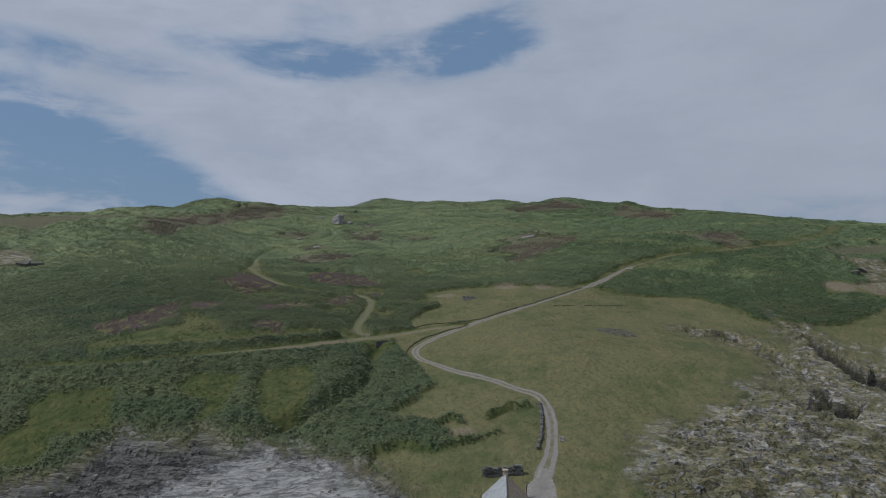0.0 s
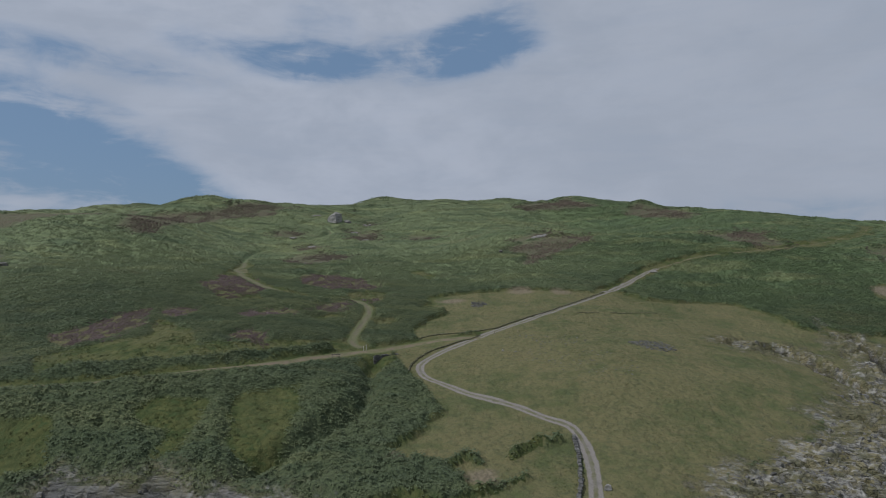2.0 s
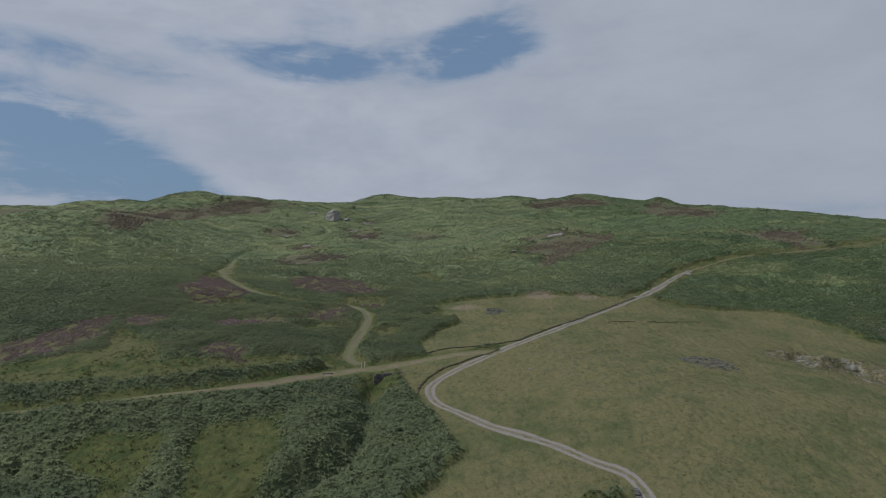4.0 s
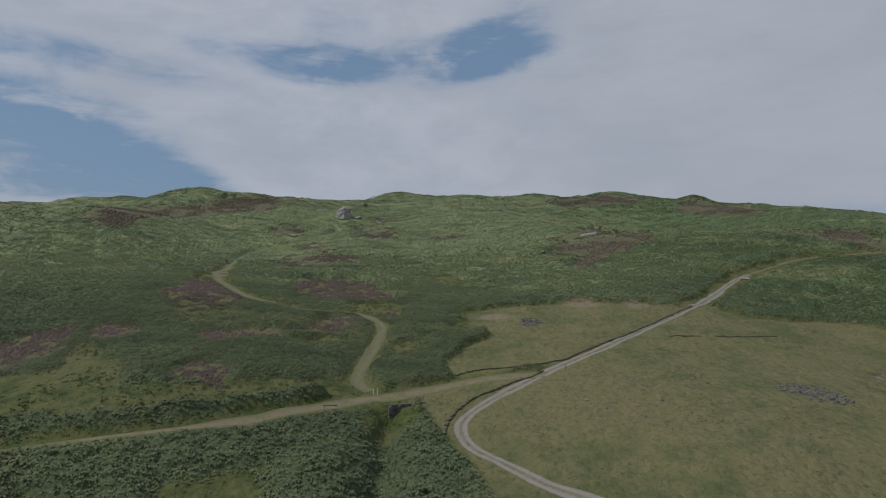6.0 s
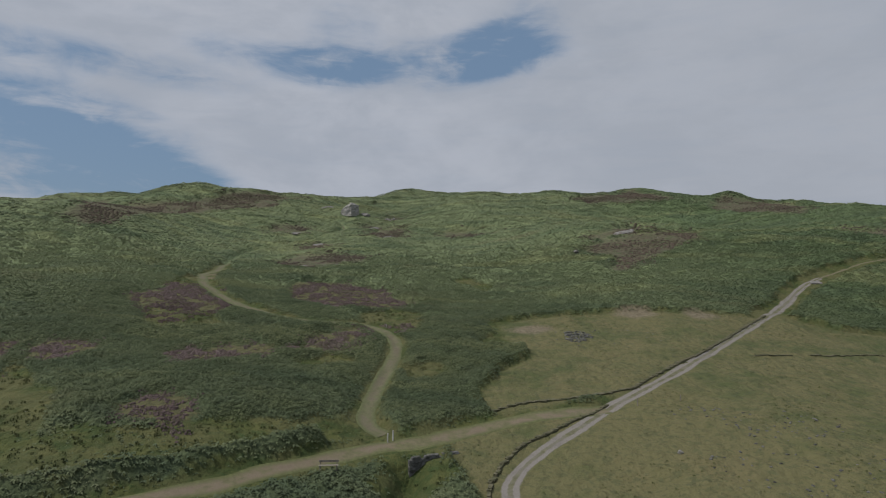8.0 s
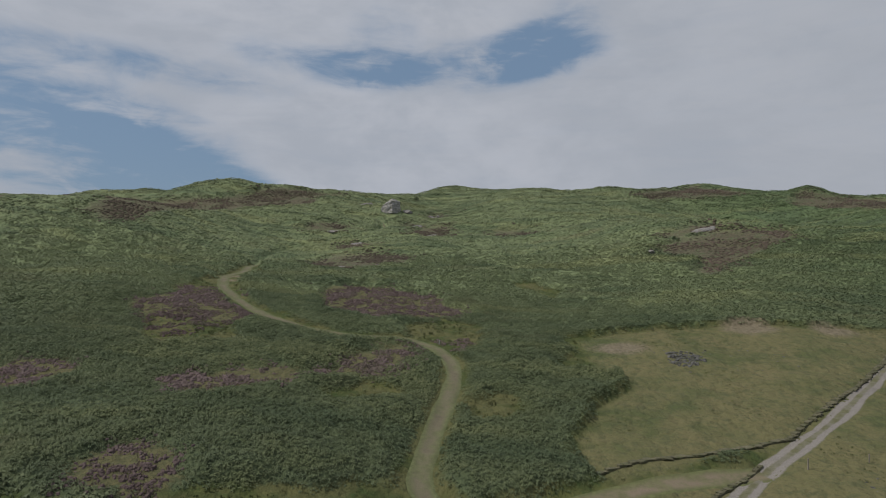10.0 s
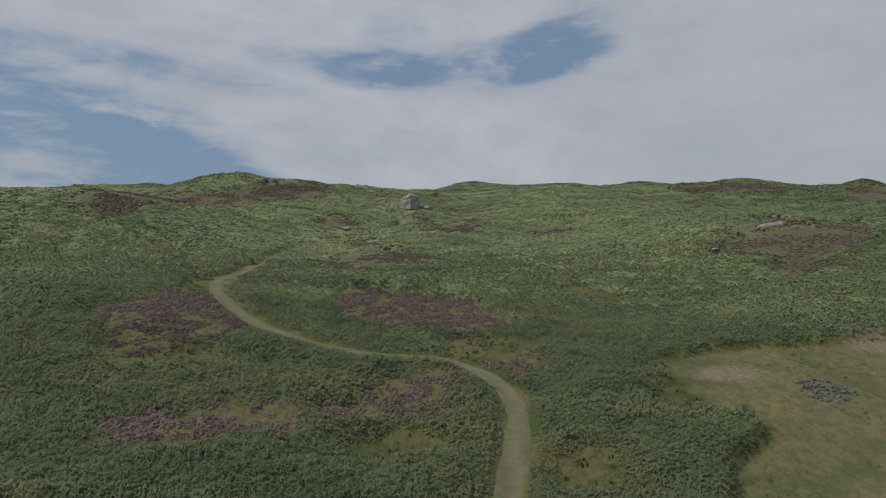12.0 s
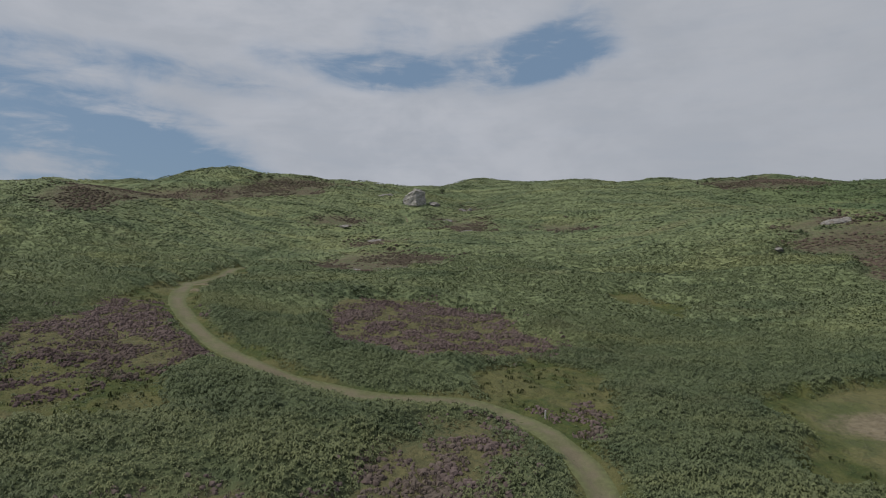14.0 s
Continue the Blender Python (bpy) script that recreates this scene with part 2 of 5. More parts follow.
GRASS_PATCHES = [
    [(-16.8, 150.4), (-13, 152), (-11.2, 149.5), (-14, 144.5), (-16.8, 146)],
    [(-72.8, 107.9), (-69.4, 109.9), (-65, 108.1), (-65.6, 105.4), (-70.7, 104.9)],
    [(-68.8, 116.7), (-60.1, 117.5), (-57.5, 114.4), (-56.7, 110.9), (-61.1, 108.6), (-68.1, 109.3), (-70.9, 114.5)],
    [(-47.5, 118.8), (-46, 122.9), (-39, 124.3), (-38.1, 119.9), (-38, 114.8), (-38.7, 111.4), (-41.2, 111.6), (-42.4, 116.1), (-46, 117.6)],
    [(-34.3, 126.7), (-26.5, 131.2), (-24.4, 123.5), (-24.6, 116.9), (-26.1, 110.8), (-30.3, 112), (-32, 118.4), (-34, 120.1)],
    [(-79.1, 145.1), (-71.2, 151.5), (-61.1, 154.1), (-65.2, 167.4), (-54.1, 155), (-48.3, 143.6), (-55.9, 137.7), (-68.2, 137), (-69.7, 131.1)],
    [(-47.7, 144.4), (-39.8, 150), (-26.5, 154.8), (-18.2, 156.5), (-25.4, 149.1), (-37.4, 142.5)],
    [(-28.4, 201), (-23.6, 206.9), (-17.1, 202.8), (-17, 193.5), (-20.3, 188.5), (-23.6, 192.6), (-26.7, 196)],
    [(-62.4, 192.5), (-60.3, 195.1), (-54.4, 193.7), (-50.4, 194.5), (-48.3, 188.6), (-52.9, 185.7), (-58.3, 187.2)],
    [(-14.3, 236.6), (-8.9, 240.7), (-4.3, 231), (-5.7, 225.1), (-9.1, 230.1)],
    [(-17.4, 174.3), (-13.9, 176.1), (-12.8, 173.2), (-14.9, 171.3), (-17, 171)],
    [(-32.4, 173.2), (-29, 176.6), (-26.5, 175.3), (-28.3, 172.4), (-31.2, 171.8)],
    [(-67.4, 206.8), (-67.5, 215.2), (-66.7, 223.3), (-71.4, 237.2), (-72.8, 252.1), (-80.5, 278.8), (-67.3, 246.3), (-63.9, 230.3), (-61.6, 219.7), (-58.9, 212.6), (-60.3, 211.8), (-64.8, 211)],
    [(-47.6, 147.6), (-46.3, 149.3), (-41.9, 149.1), (-37.4, 151.6), (-33.7, 153.2), (-32.1, 151.4), (-25, 153.9), (-20.9, 155.7), (-19.7, 153.6), (-46.2, 145.9)],
    [(-4.8, 200), (-2.4, 201.9), (-2.1, 195.4), (-2.7, 189.7), (-4.7, 186), (-5.8, 186.6), (-7.5, 188), (-6.8, 191.2), (-5, 192.2), (-5.2, 196.9)],
    [(-10.5, 98.5), (-7.2, 99.5), (-2.9, 99), (-3.6, 96), (-9.4, 96.3)],
    [(121.6, 211.2), (129.2, 216.3), (135.3, 212.7), (150.8, 222.4), (139.6, 206), (127.7, 206.4), (121.6, 205)],
]
HEATHER = [
    [(-67.5, 200.2), (-66, 205.8), (-65.1, 211), (-58.8, 210.2), (-54.7, 205.4), (-49.9, 199.2), (-51.1, 195.9), (-54.9, 194.6), (-59.2, 193.3), (-64.3, 194.4)],
    [(-65.7, 196.5), (-66.2, 204.5), (-62.6, 210.5), (-56.9, 206.8), (-53.4, 202.3), (-48.9, 199.3), (-52.1, 197.1), (-53.2, 191.6), (-55.8, 189.2), (-55.8, 184.4)],
    [(-45.4, 220.5), (-39.8, 225.4), (-34.4, 223.7), (-25.1, 221.6), (-22.4, 211.5), (-25.6, 206.3), (-32.8, 204.5), (-38.7, 206.5), (-42.4, 212.3)],
    [(-48, 172.1), (-47.3, 174.4), (-44.2, 174.4), (-41.9, 176), (-38.4, 178.6), (-36.1, 177.1), (-36.8, 174.1), (-39.5, 172.5), (-41.1, 169.9), (-43.4, 169.3), (-46, 169)],
    [(-36, 176.6), (-34.1, 179.4), (-33, 182.3), (-29.5, 184.7), (-27.8, 190.7), (-24.5, 189.4), (-23.2, 186.3), (-25.4, 182.5), (-29.6, 179.8), (-32.7, 177.5)],
    [(-33.8, 181.1), (-33.3, 184.1), (-29.8, 186.9), (-29.4, 189.2), (-27.1, 192), (-24.8, 190.4), (-23.8, 187.2), (-25.1, 184.4), (-26.5, 181.6), (-33, 180.2)],
    [(-45.2, 153.4), (-43.4, 155.1), (-40.2, 155.7), (-38.4, 153.6), (-39.1, 150.7), (-42.5, 150)],
    [(-83.9, 158.6), (-79.5, 162), (-75.4, 169.1), (-70.4, 173.4), (-66.2, 163.5), (-71.1, 153.3), (-76.7, 150.4)],
    [(-23, 192.1), (-20.8, 195.2), (-18.6, 193.6), (-19.5, 190.5), (-21.8, 190)],
    [(-67.1, 172.2), (-65.3, 174.9), (-59.8, 173.8), (-61.6, 169.9), (-64.9, 169.4)],
]
RED_HEATH = [ring(*v) for v in ((-46.0, 342.5, 6.0, 4.0), (-59.0, 302, 6.0, 3.0), (-39.0, 358.0, 6.0, 4.0))] + [
    [(-60.9, 259.8), (-62.7, 279), (-60.7, 286.8), (-48.8, 284.2), (-38.2, 276.2), (-38.1, 265.2), (-45, 257), (-49.5, 252)],
    [(-82.7, 323.8), (-78, 332.3), (-68.7, 332.2), (-69.9, 322.8), (-80.1, 321.5)],
    [(-44.7, 322), (-44.3, 341.5), (-34.8, 337.3), (-30.5, 325.2), (-33.6, 320.6)],
    [(-21.1, 320.5), (-16.9, 326.9), (-5.5, 321.8), (1.2, 317.2), (-3, 313.7), (-13.9, 315.9)],
    [(104.2, 282.7), (124.2, 289.2), (125.4, 263), (119.3, 257.1), (107.7, 267)],
    [(148.2, 251.5), (179.6, 264.7), (170.4, 251.1), (149.3, 248)],
    [(-128.6, 282.7), (-124.6, 301), (-124, 353.9), (-114.3, 351.2), (-116.2, 337.1), (-118, 304.4), (-118.7, 284), (-123.9, 278.2)],
    [(20.4, 264.8), (27.4, 272.9), (33.1, 276.1), (41.5, 276.6), (52, 281), (60, 284), (51.1, 270.6), (41.6, 262), (35, 256.3), (29.3, 245.2), (26.2, 244.3), (25, 248.5), (30.5, 257.6), (26.7, 261.1)],
    [(22.2, 277.1), (28.6, 280.2), (40.2, 288), (44, 290), (36, 280), (25.7, 275)],
    [(-131.5, 281.9), (-134.9, 291.3), (-145.5, 349.7), (-127.2, 354), (-110.3, 371.2), (-94, 370.6), (-85.9, 360.7), (-98.2, 350.5), (-111, 344.6), (-117.4, 305.3), (-119.9, 285.5)],
    [(-117.4, 368.7), (-108.4, 381.4), (-88.8, 377.8), (-78.9, 374.3), (-93.4, 363.3), (-110.5, 362.7)],
    [(-190.2, 280.2), (-216.2, 318.4), (-202.3, 341.3), (-181.6, 347.1), (-158.3, 355.5), (-149.8, 296.2), (-166.4, 285), (-169.8, 270.9)],
    [(39.6, 376.2), (74.9, 423.7), (83.7, 387.1), (85.1, 380.8), (58.6, 373.2), (43.8, 369.2)],
    [(94.2, 364.9), (103.4, 383.8), (112.8, 380), (123, 372.4), (127.5, 354.2), (119, 340.8), (101.6, 357.1)],
]
ROCK_COVE = [(-300, 100), (-90, 99), (-68, 100.9), (-63.3, 101.8), (-60.3, 101.9), (-56.9, 104.3), (-54.8, 107.2), (-53.3, 108.8), (-50.1, 107.9), (-41.8, 106.9), (-40.8, 109.3), (-38, 107.9), (-32.1, 104.1), (-30, 106.1), (-25, 102.4), (-23.9, 103.3), (-20.3, 100.8), (-15.6, 98.4), (-10.9, 94.7), (-7.4, 91.8), (-4.8, 87.9), (-4, 40), (-30, -15), (-110, -60), (-300, -40)]
ROCK_POINT = [(27.2, 80), (26.4, 87.4), (26.7, 91), (31, 98.4), (35.1, 105.6), (44.6, 111.1), (52.4, 117.9), (61.4, 127), (77.2, 145.3), (85.2, 138.2), (99.1, 146.8), (300, 146), (300, -30), (130, -65), (35, -10), (27, 50)]
ROCK_LEDGES = [[(59.1, 166.5), (64.6, 173.6), (70.2, 170.8), (78, 171.7), (79.2, 166.6), (74.5, 158.1), (67.4, 157.6), (61.9, 158.9)], [(95.4, 188.6), (100, 185), (101.8, 179.8), (101.8, 169.5), (101.9, 160.6), (107.1, 158.7), (99, 146.7), (78.8, 127.8), (67.7, 119.8), (63.3, 119.4), (62.6, 124), (64.6, 132.3), (81.2, 148), (86.9, 163.5)], [(148.5, 239.7), (149.8, 235.4), (143.7, 218.4), (141.7, 209.4), (160.9, 237.6), (156.4, 242.4)], [(-165.9, 244.5), (-161.7, 247.9), (-154.4, 243.7), (-146.1, 230), (-146.1, 221.1), (-151.8, 223.9)]]
PALE_SLAB = [(-44.9, 97.9), (-41.8, 100.4), (-32.2, 102.9), (-28, 103.8), (-24.9, 101.8), (-18.2, 99.1), (-11.7, 94.6), (-7.2, 89.4), (-6, 84), (-14, 80), (-40, 84), (-50, 92)]

TABLE = np.random.RandomState(7).rand(256, 256)


def vnoise(x, y, size, seed=0):
    """Smooth value noise with blobs of about that many metres, 0 to 1."""
    u, v = np.asarray(x) / size + 17.3 * seed, np.asarray(y) / size + 9.7 * seed
    i, j = np.floor(u).astype(int), np.floor(v).astype(int)
    f, g = u - i, v - j
    f, g = f * f * (3 - 2 * f), g * g * (3 - 2 * g)
    i0, i1, j0, j1 = i % 256, (i + 1) % 256, j % 256, (j + 1) % 256
    return (TABLE[i0, j0] * (1 - f) + TABLE[i1, j0] * f) * (1 - g) + (TABLE[i0, j1] * (1 - f) + TABLE[i1, j1] * f) * g


def fbm(x, y, size, octaves=4, seed=0):
    total, amp, norm = 0.0, 1.0, 0.0
    for k in range(octaves):
        total = total + amp * vnoise(x, y, size, seed + 3 * k)
        norm += amp
        amp, size = amp * 0.5, size * 0.5
    return total / norm


def humps(x, y, size, seed=0):
    """Rounded humps side by side, of about that many metres, 0 to 1."""
    u, v = np.asarray(x) / size, np.asarray(y) / size
    i, j = np.floor(u).astype(int), np.floor(v).astype(int)
    best = np.full(np.shape(u), 9.0)
    for a in (-1, 0, 1):
        for b in (-1, 0, 1):
            ci, cj = i + a, j + b
            px, py = ci + TABLE[(ci + seed) % 256, cj % 256], cj + TABLE[cj % 256, (ci + seed + 91) % 256]
            best = np.minimum(best, (u - px) ** 2 + (v - py) ** 2)
    return 1 - np.clip(best, 0, 1)


def smooth(v, lo, hi):
    t = np.clip((v - lo) / (hi - lo), 0, 1)
    return t * t * (3 - 2 * t)


def line_distance(line, x, y):
    """Distance to a polyline, and the share of the way along it."""
    best, along, start = np.full(x.shape, 1e9), np.zeros(x.shape), 0.0
    p = np.array(line, float)
    seg = np.hypot(*(p[1:] - p[:-1]).T)
    for a, b, length in zip(p[:-1], p[1:], seg):
        d = b - a
        t = np.clip(((x - a[0]) * d[0] + (y - a[1]) * d[1]) / (d @ d), 0, 1)
        dist = np.hypot(x - a[0] - t * d[0], y - a[1] - t * d[1])
        near = dist < best
        best, along = np.where(near, dist, best), np.where(near, start + t * length, along)
        start += length
    return best, along / start


def inside(poly, x, y):
    """Metres inside a polygon's edge (outside: minus), no further than 12 m."""
    p = np.array(poly, float)
    out = np.full(x.shape, -12.0)
    sel = (x > p[:, 0].min() - 12) & (x < p[:, 0].max() + 12) & (y > p[:, 1].min() - 12) & (y < p[:, 1].max() + 12)
    if not sel.any():
        return out
    xs, ys = x[sel], y[sel]
    dist, _ = line_distance(list(poly) + [poly[0]], xs, ys)
    inn = np.zeros(xs.shape, bool)
    for (ax, ay), (bx, by) in zip(poly, list(poly[1:]) + [poly[0]]):
        cross = (ay > ys) != (by > ys)
        inn ^= cross & (xs < (bx - ax) * (ys - ay) / ((by - ay) or 1e-9) + ax)
    out[sel] = np.clip(np.where(inn, dist, -dist), -12, 12)
    return out


def rounded(line, n=4):
    """A polyline smoothed by a cubic through its points."""
    p = np.array(line, float)
    q = np.vstack([2 * p[0] - p[1], p, 2 * p[-1] - p[-2]])
    out = []
    for i in range(1, len(q) - 2):
        for t in np.arange(n) / n:
            out.append(0.5 * (2 * q[i] + (q[i + 1] - q[i - 1]) * t + (2 * q[i - 1] - 5 * q[i] + 4 * q[i + 1] - q[i + 2]) * t * t
                              + (3 * q[i] - q[i - 1] - 3 * q[i + 1] + q[i + 2]) * t ** 3))
    return [tuple(v) for v in out] + [tuple(p[-1])]


TRACK, LANE, FOOTPATH, SHEEPWALK = rounded(TRACK), rounded(LANE), rounded(FOOTPATH), rounded(SHEEPWALK)


def spline_weights(g, q):
    """How much each knot counts at q, on a smooth cubic through the knots."""
    g, n = np.array(g, float), len(g)
    q = np.clip(q, g[0], g[-1])
    i = np.clip(np.searchsorted(g, q, side="right") - 1, 0, n - 2)
    h = g[i + 1] - g[i]
    t = (q - g[i]) / h
    out, r = np.zeros((q.size, n)), np.arange(q.size)
    out[r, i] += 2 * t ** 3 - 3 * t ** 2 + 1
    out[r, i + 1] += 3 * t ** 2 - 2 * t ** 3
    slope = np.zeros((n, n))
    for k in range(n):
        a, b = max(k - 1, 0), min(k + 1, n - 1)
        slope[k, b] += 1 / (g[b] - g[a])
        slope[k, a] -= 1 / (g[b] - g[a])
    return out + ((t ** 3 - 2 * t ** 2 + t) * h)[:, None] * slope[i] + ((t ** 3 - t ** 2) * h)[:, None] * slope[i + 1]


def hill(x, y):
    """The broad lie of the land."""
    wx, wy = spline_weights(GX, x), spline_weights(GY, y)
    z = np.einsum("ni,ij,nj->n", wy, np.array(HEIGHTS), wx)
    for mx, my, mw, ml, mh in MOUNDS:
        z = z + mh * np.exp(-((x - mx) / mw) ** 2 - ((y - my) / ml) ** 2)
    z = z + (smooth(y, 185, 240) * 1.5 * (fbm(x / 2.0 + 0.35 * y, y, 17.0, 2, 27) - 0.5) * (0.45 + 0.55 * smooth(-x, -20, 60))
             + 0.7 * (fbm(x, y, 13.0, 2, 1) - 0.5) + 1.2 * (vnoise(x, y, 34.0, 2) - 0.5) * smooth(y, 180, 300))
    off = np.hypot(np.maximum(0, np.maximum(GX[0] - x, x - GX[-1])), np.maximum(0, np.maximum(GY[0] - y, y - GY[-1])))
    return z * np.exp(-(off / 260.0) ** 2) - 3.0 * smooth(off, 0, 200)


def zones(x, y):
    """Metres inside each kind of ground at the places (x, y)."""
    z = {}
    dt, ta = line_distance(TRACK, x, y)
    z["track_d"], z["lane_d"], z["foot_d"] = dt, line_distance(LANE, x, y)[0], line_distance(FOOTPATH, x, y)[0]
    z["walk_d"] = line_distance(SHEEPWALK, x, y)[0]
    z["hedge_d"] = line_distance(HEDGE, x, y)[0]
    z["track"] = np.where(ta > 0.55, 0.6, 1.3) - dt
    z["path"] = np.maximum(np.maximum(np.where(x < -34, 0.8, 1.4) - z["lane_d"], 1.15 - z["foot_d"]), 1.0 - z["walk_d"])
    z["rock"] = np.maximum(inside(ROCK_COVE, x, y), inside(ROCK_POINT, x, y))
    for poly in ROCK_LEDGES:
        z["rock"] = np.maximum(z["rock"], inside(poly, x, y) + 1.0)
    wob = 2.2 * (fbm(x, y, 5.0, 3, 4) - 0.5)
    g = np.maximum(inside(PASTURE, x, y), inside(ENCLOSURE, x, y))
    z["short"] = np.maximum(g, inside(COAST_SLOPE, x, y)) + 0.5 * wob
    g = np.maximum(g, np.maximum(inside(VERGE, x, y), inside(COAST_SLOPE, x, y)))
    g = np.maximum(g, np.maximum(2.2 - dt, np.maximum(np.where(x < -34, 1.1, 1.9) - z["lane_d"], 1.25 - z["foot_d"])) * np.where(ta > 0.55, 0.3, 1))
    loose = 3.6 * (fbm(x, y, 6.0, 3, 14) - 0.5)
    for poly in GRASS_PATCHES:
        g = np.maximum(g, inside(poly, x, y) + loose)
    g = np.where((z["hedge_d"] < 1.5) & (z["lane_d"] > 1.2), np.minimum(g, z["hedge_d"] - 1.5), g)
    thicket = np.min([line_distance(v, x, y)[0] for v in THICKETS], axis=0) - 0.8 - 0.5 * wob
    g = np.where(thicket < 0, np.minimum(g, thicket), g)
    z["short"] = np.where(thicket < 0, -1.5, z["short"])
    z["grass"] = g + 0.7 * wob
    h = np.full(x.shape, -12.0)
    for poly in HEATHER:
        h = np.maximum(h, inside(poly, x, y))
    z["heath"] = h + 0.2 + 1.2 * wob + 5.0 * (fbm(x, y, 5.0, 3, 8) - 0.5)
    h = np.full(x.shape, -12.0)
    for poly in RED_HEATH:
        h = np.maximum(h, inside(poly, x, y))
    z["red"] = h + 1.6 * wob + 5.0 * (fbm(x / 1.6, y, 11.0, 3, 9) - 0.5) * np.clip((y - 200) / 60, 0.3, 1.2)
    z["pale"] = inside(PALE_SLAB, x, y)
    z["cove"] = inside(ROCK_COVE, x, y)
    z["slope"] = inside(COAST_SLOPE, x, y)
    z["bare"] = np.max([br - np.hypot(x - bx, (y - by) * 1.3) for bx, by, br in BARE_EARTH], axis=0)
    free = np.maximum(np.maximum(z["track"], z["path"]), np.maximum(z["rock"], np.maximum(z["grass"], np.maximum(z["heath"], z["red"]))))
    z["bracken"] = -free
    return z


def canopy(x, y, zn):
    """How high the fern stands over the soil: hummocks and hollows, drawn out along the slope."""
    sharp = np.maximum(1 - smooth(np.minimum(zn["foot_d"], np.minimum(zn["lane_d"], zn["track_d"])), 2.5, 4.5), smooth(zn["short"], -3.5, -1.5))
    fern = smooth(zn["bracken"], -0.05 - 0.3 * (1 - sharp), 2.6 - 1.85 * sharp)
    low, up = 1 - smooth(y, 125, 150), smooth(y, 205, 250)
    bulge = humps(x + 0.8 * fbm(x, y, 2.2, 2, 43), y + 0.8 * fbm(x, y, 2.2, 2, 42), 1.9, 3) - 0.45
    tall = 0.50 + 1.3 * (fbm(x / 1.6, y, 6.0, 3, 41) - 0.5) + (0.65 + 0.8 * low) * (1 - 0.7 * up) * bulge
    # on the upper slope it grows in long steps that follow the contours
    step = (y / 8.5 + 2.2 * fbm(x / 3.5, y, 24.0, 3, 47)) % 1.0
    tall = tall + up * (1.5 * smooth(fbm(x / 2.2, y, 16.0, 2, 49), 0.42, 0.60) * (np.minimum(step * 1.25, (1 - step) * 5.0) - 0.4)
                        + 1.2 * (fbm(x / 2.2, y, 5.0, 3, 44) - 0.5) + 0.7 * (humps(x / 1.8, y, 2.7, 5) - 0.45))
    beside = np.minimum(zn["foot_d"], np.where(x > 58, zn["track_d"] + 1.6, 9.0))
    tall = np.maximum(tall, 0.12) * (0.45 + 0.55 * smooth(np.minimum(beside, zn["lane_d"]), 1.4, 4.0)) + 0.95 * np.exp(-(zn["hedge_d"] / 1.1) ** 2) + 0.5 * np.exp(-((zn["walk_d"] - 1.6) / 0.7) ** 2)
    return fern * np.maximum(tall, 0.12)


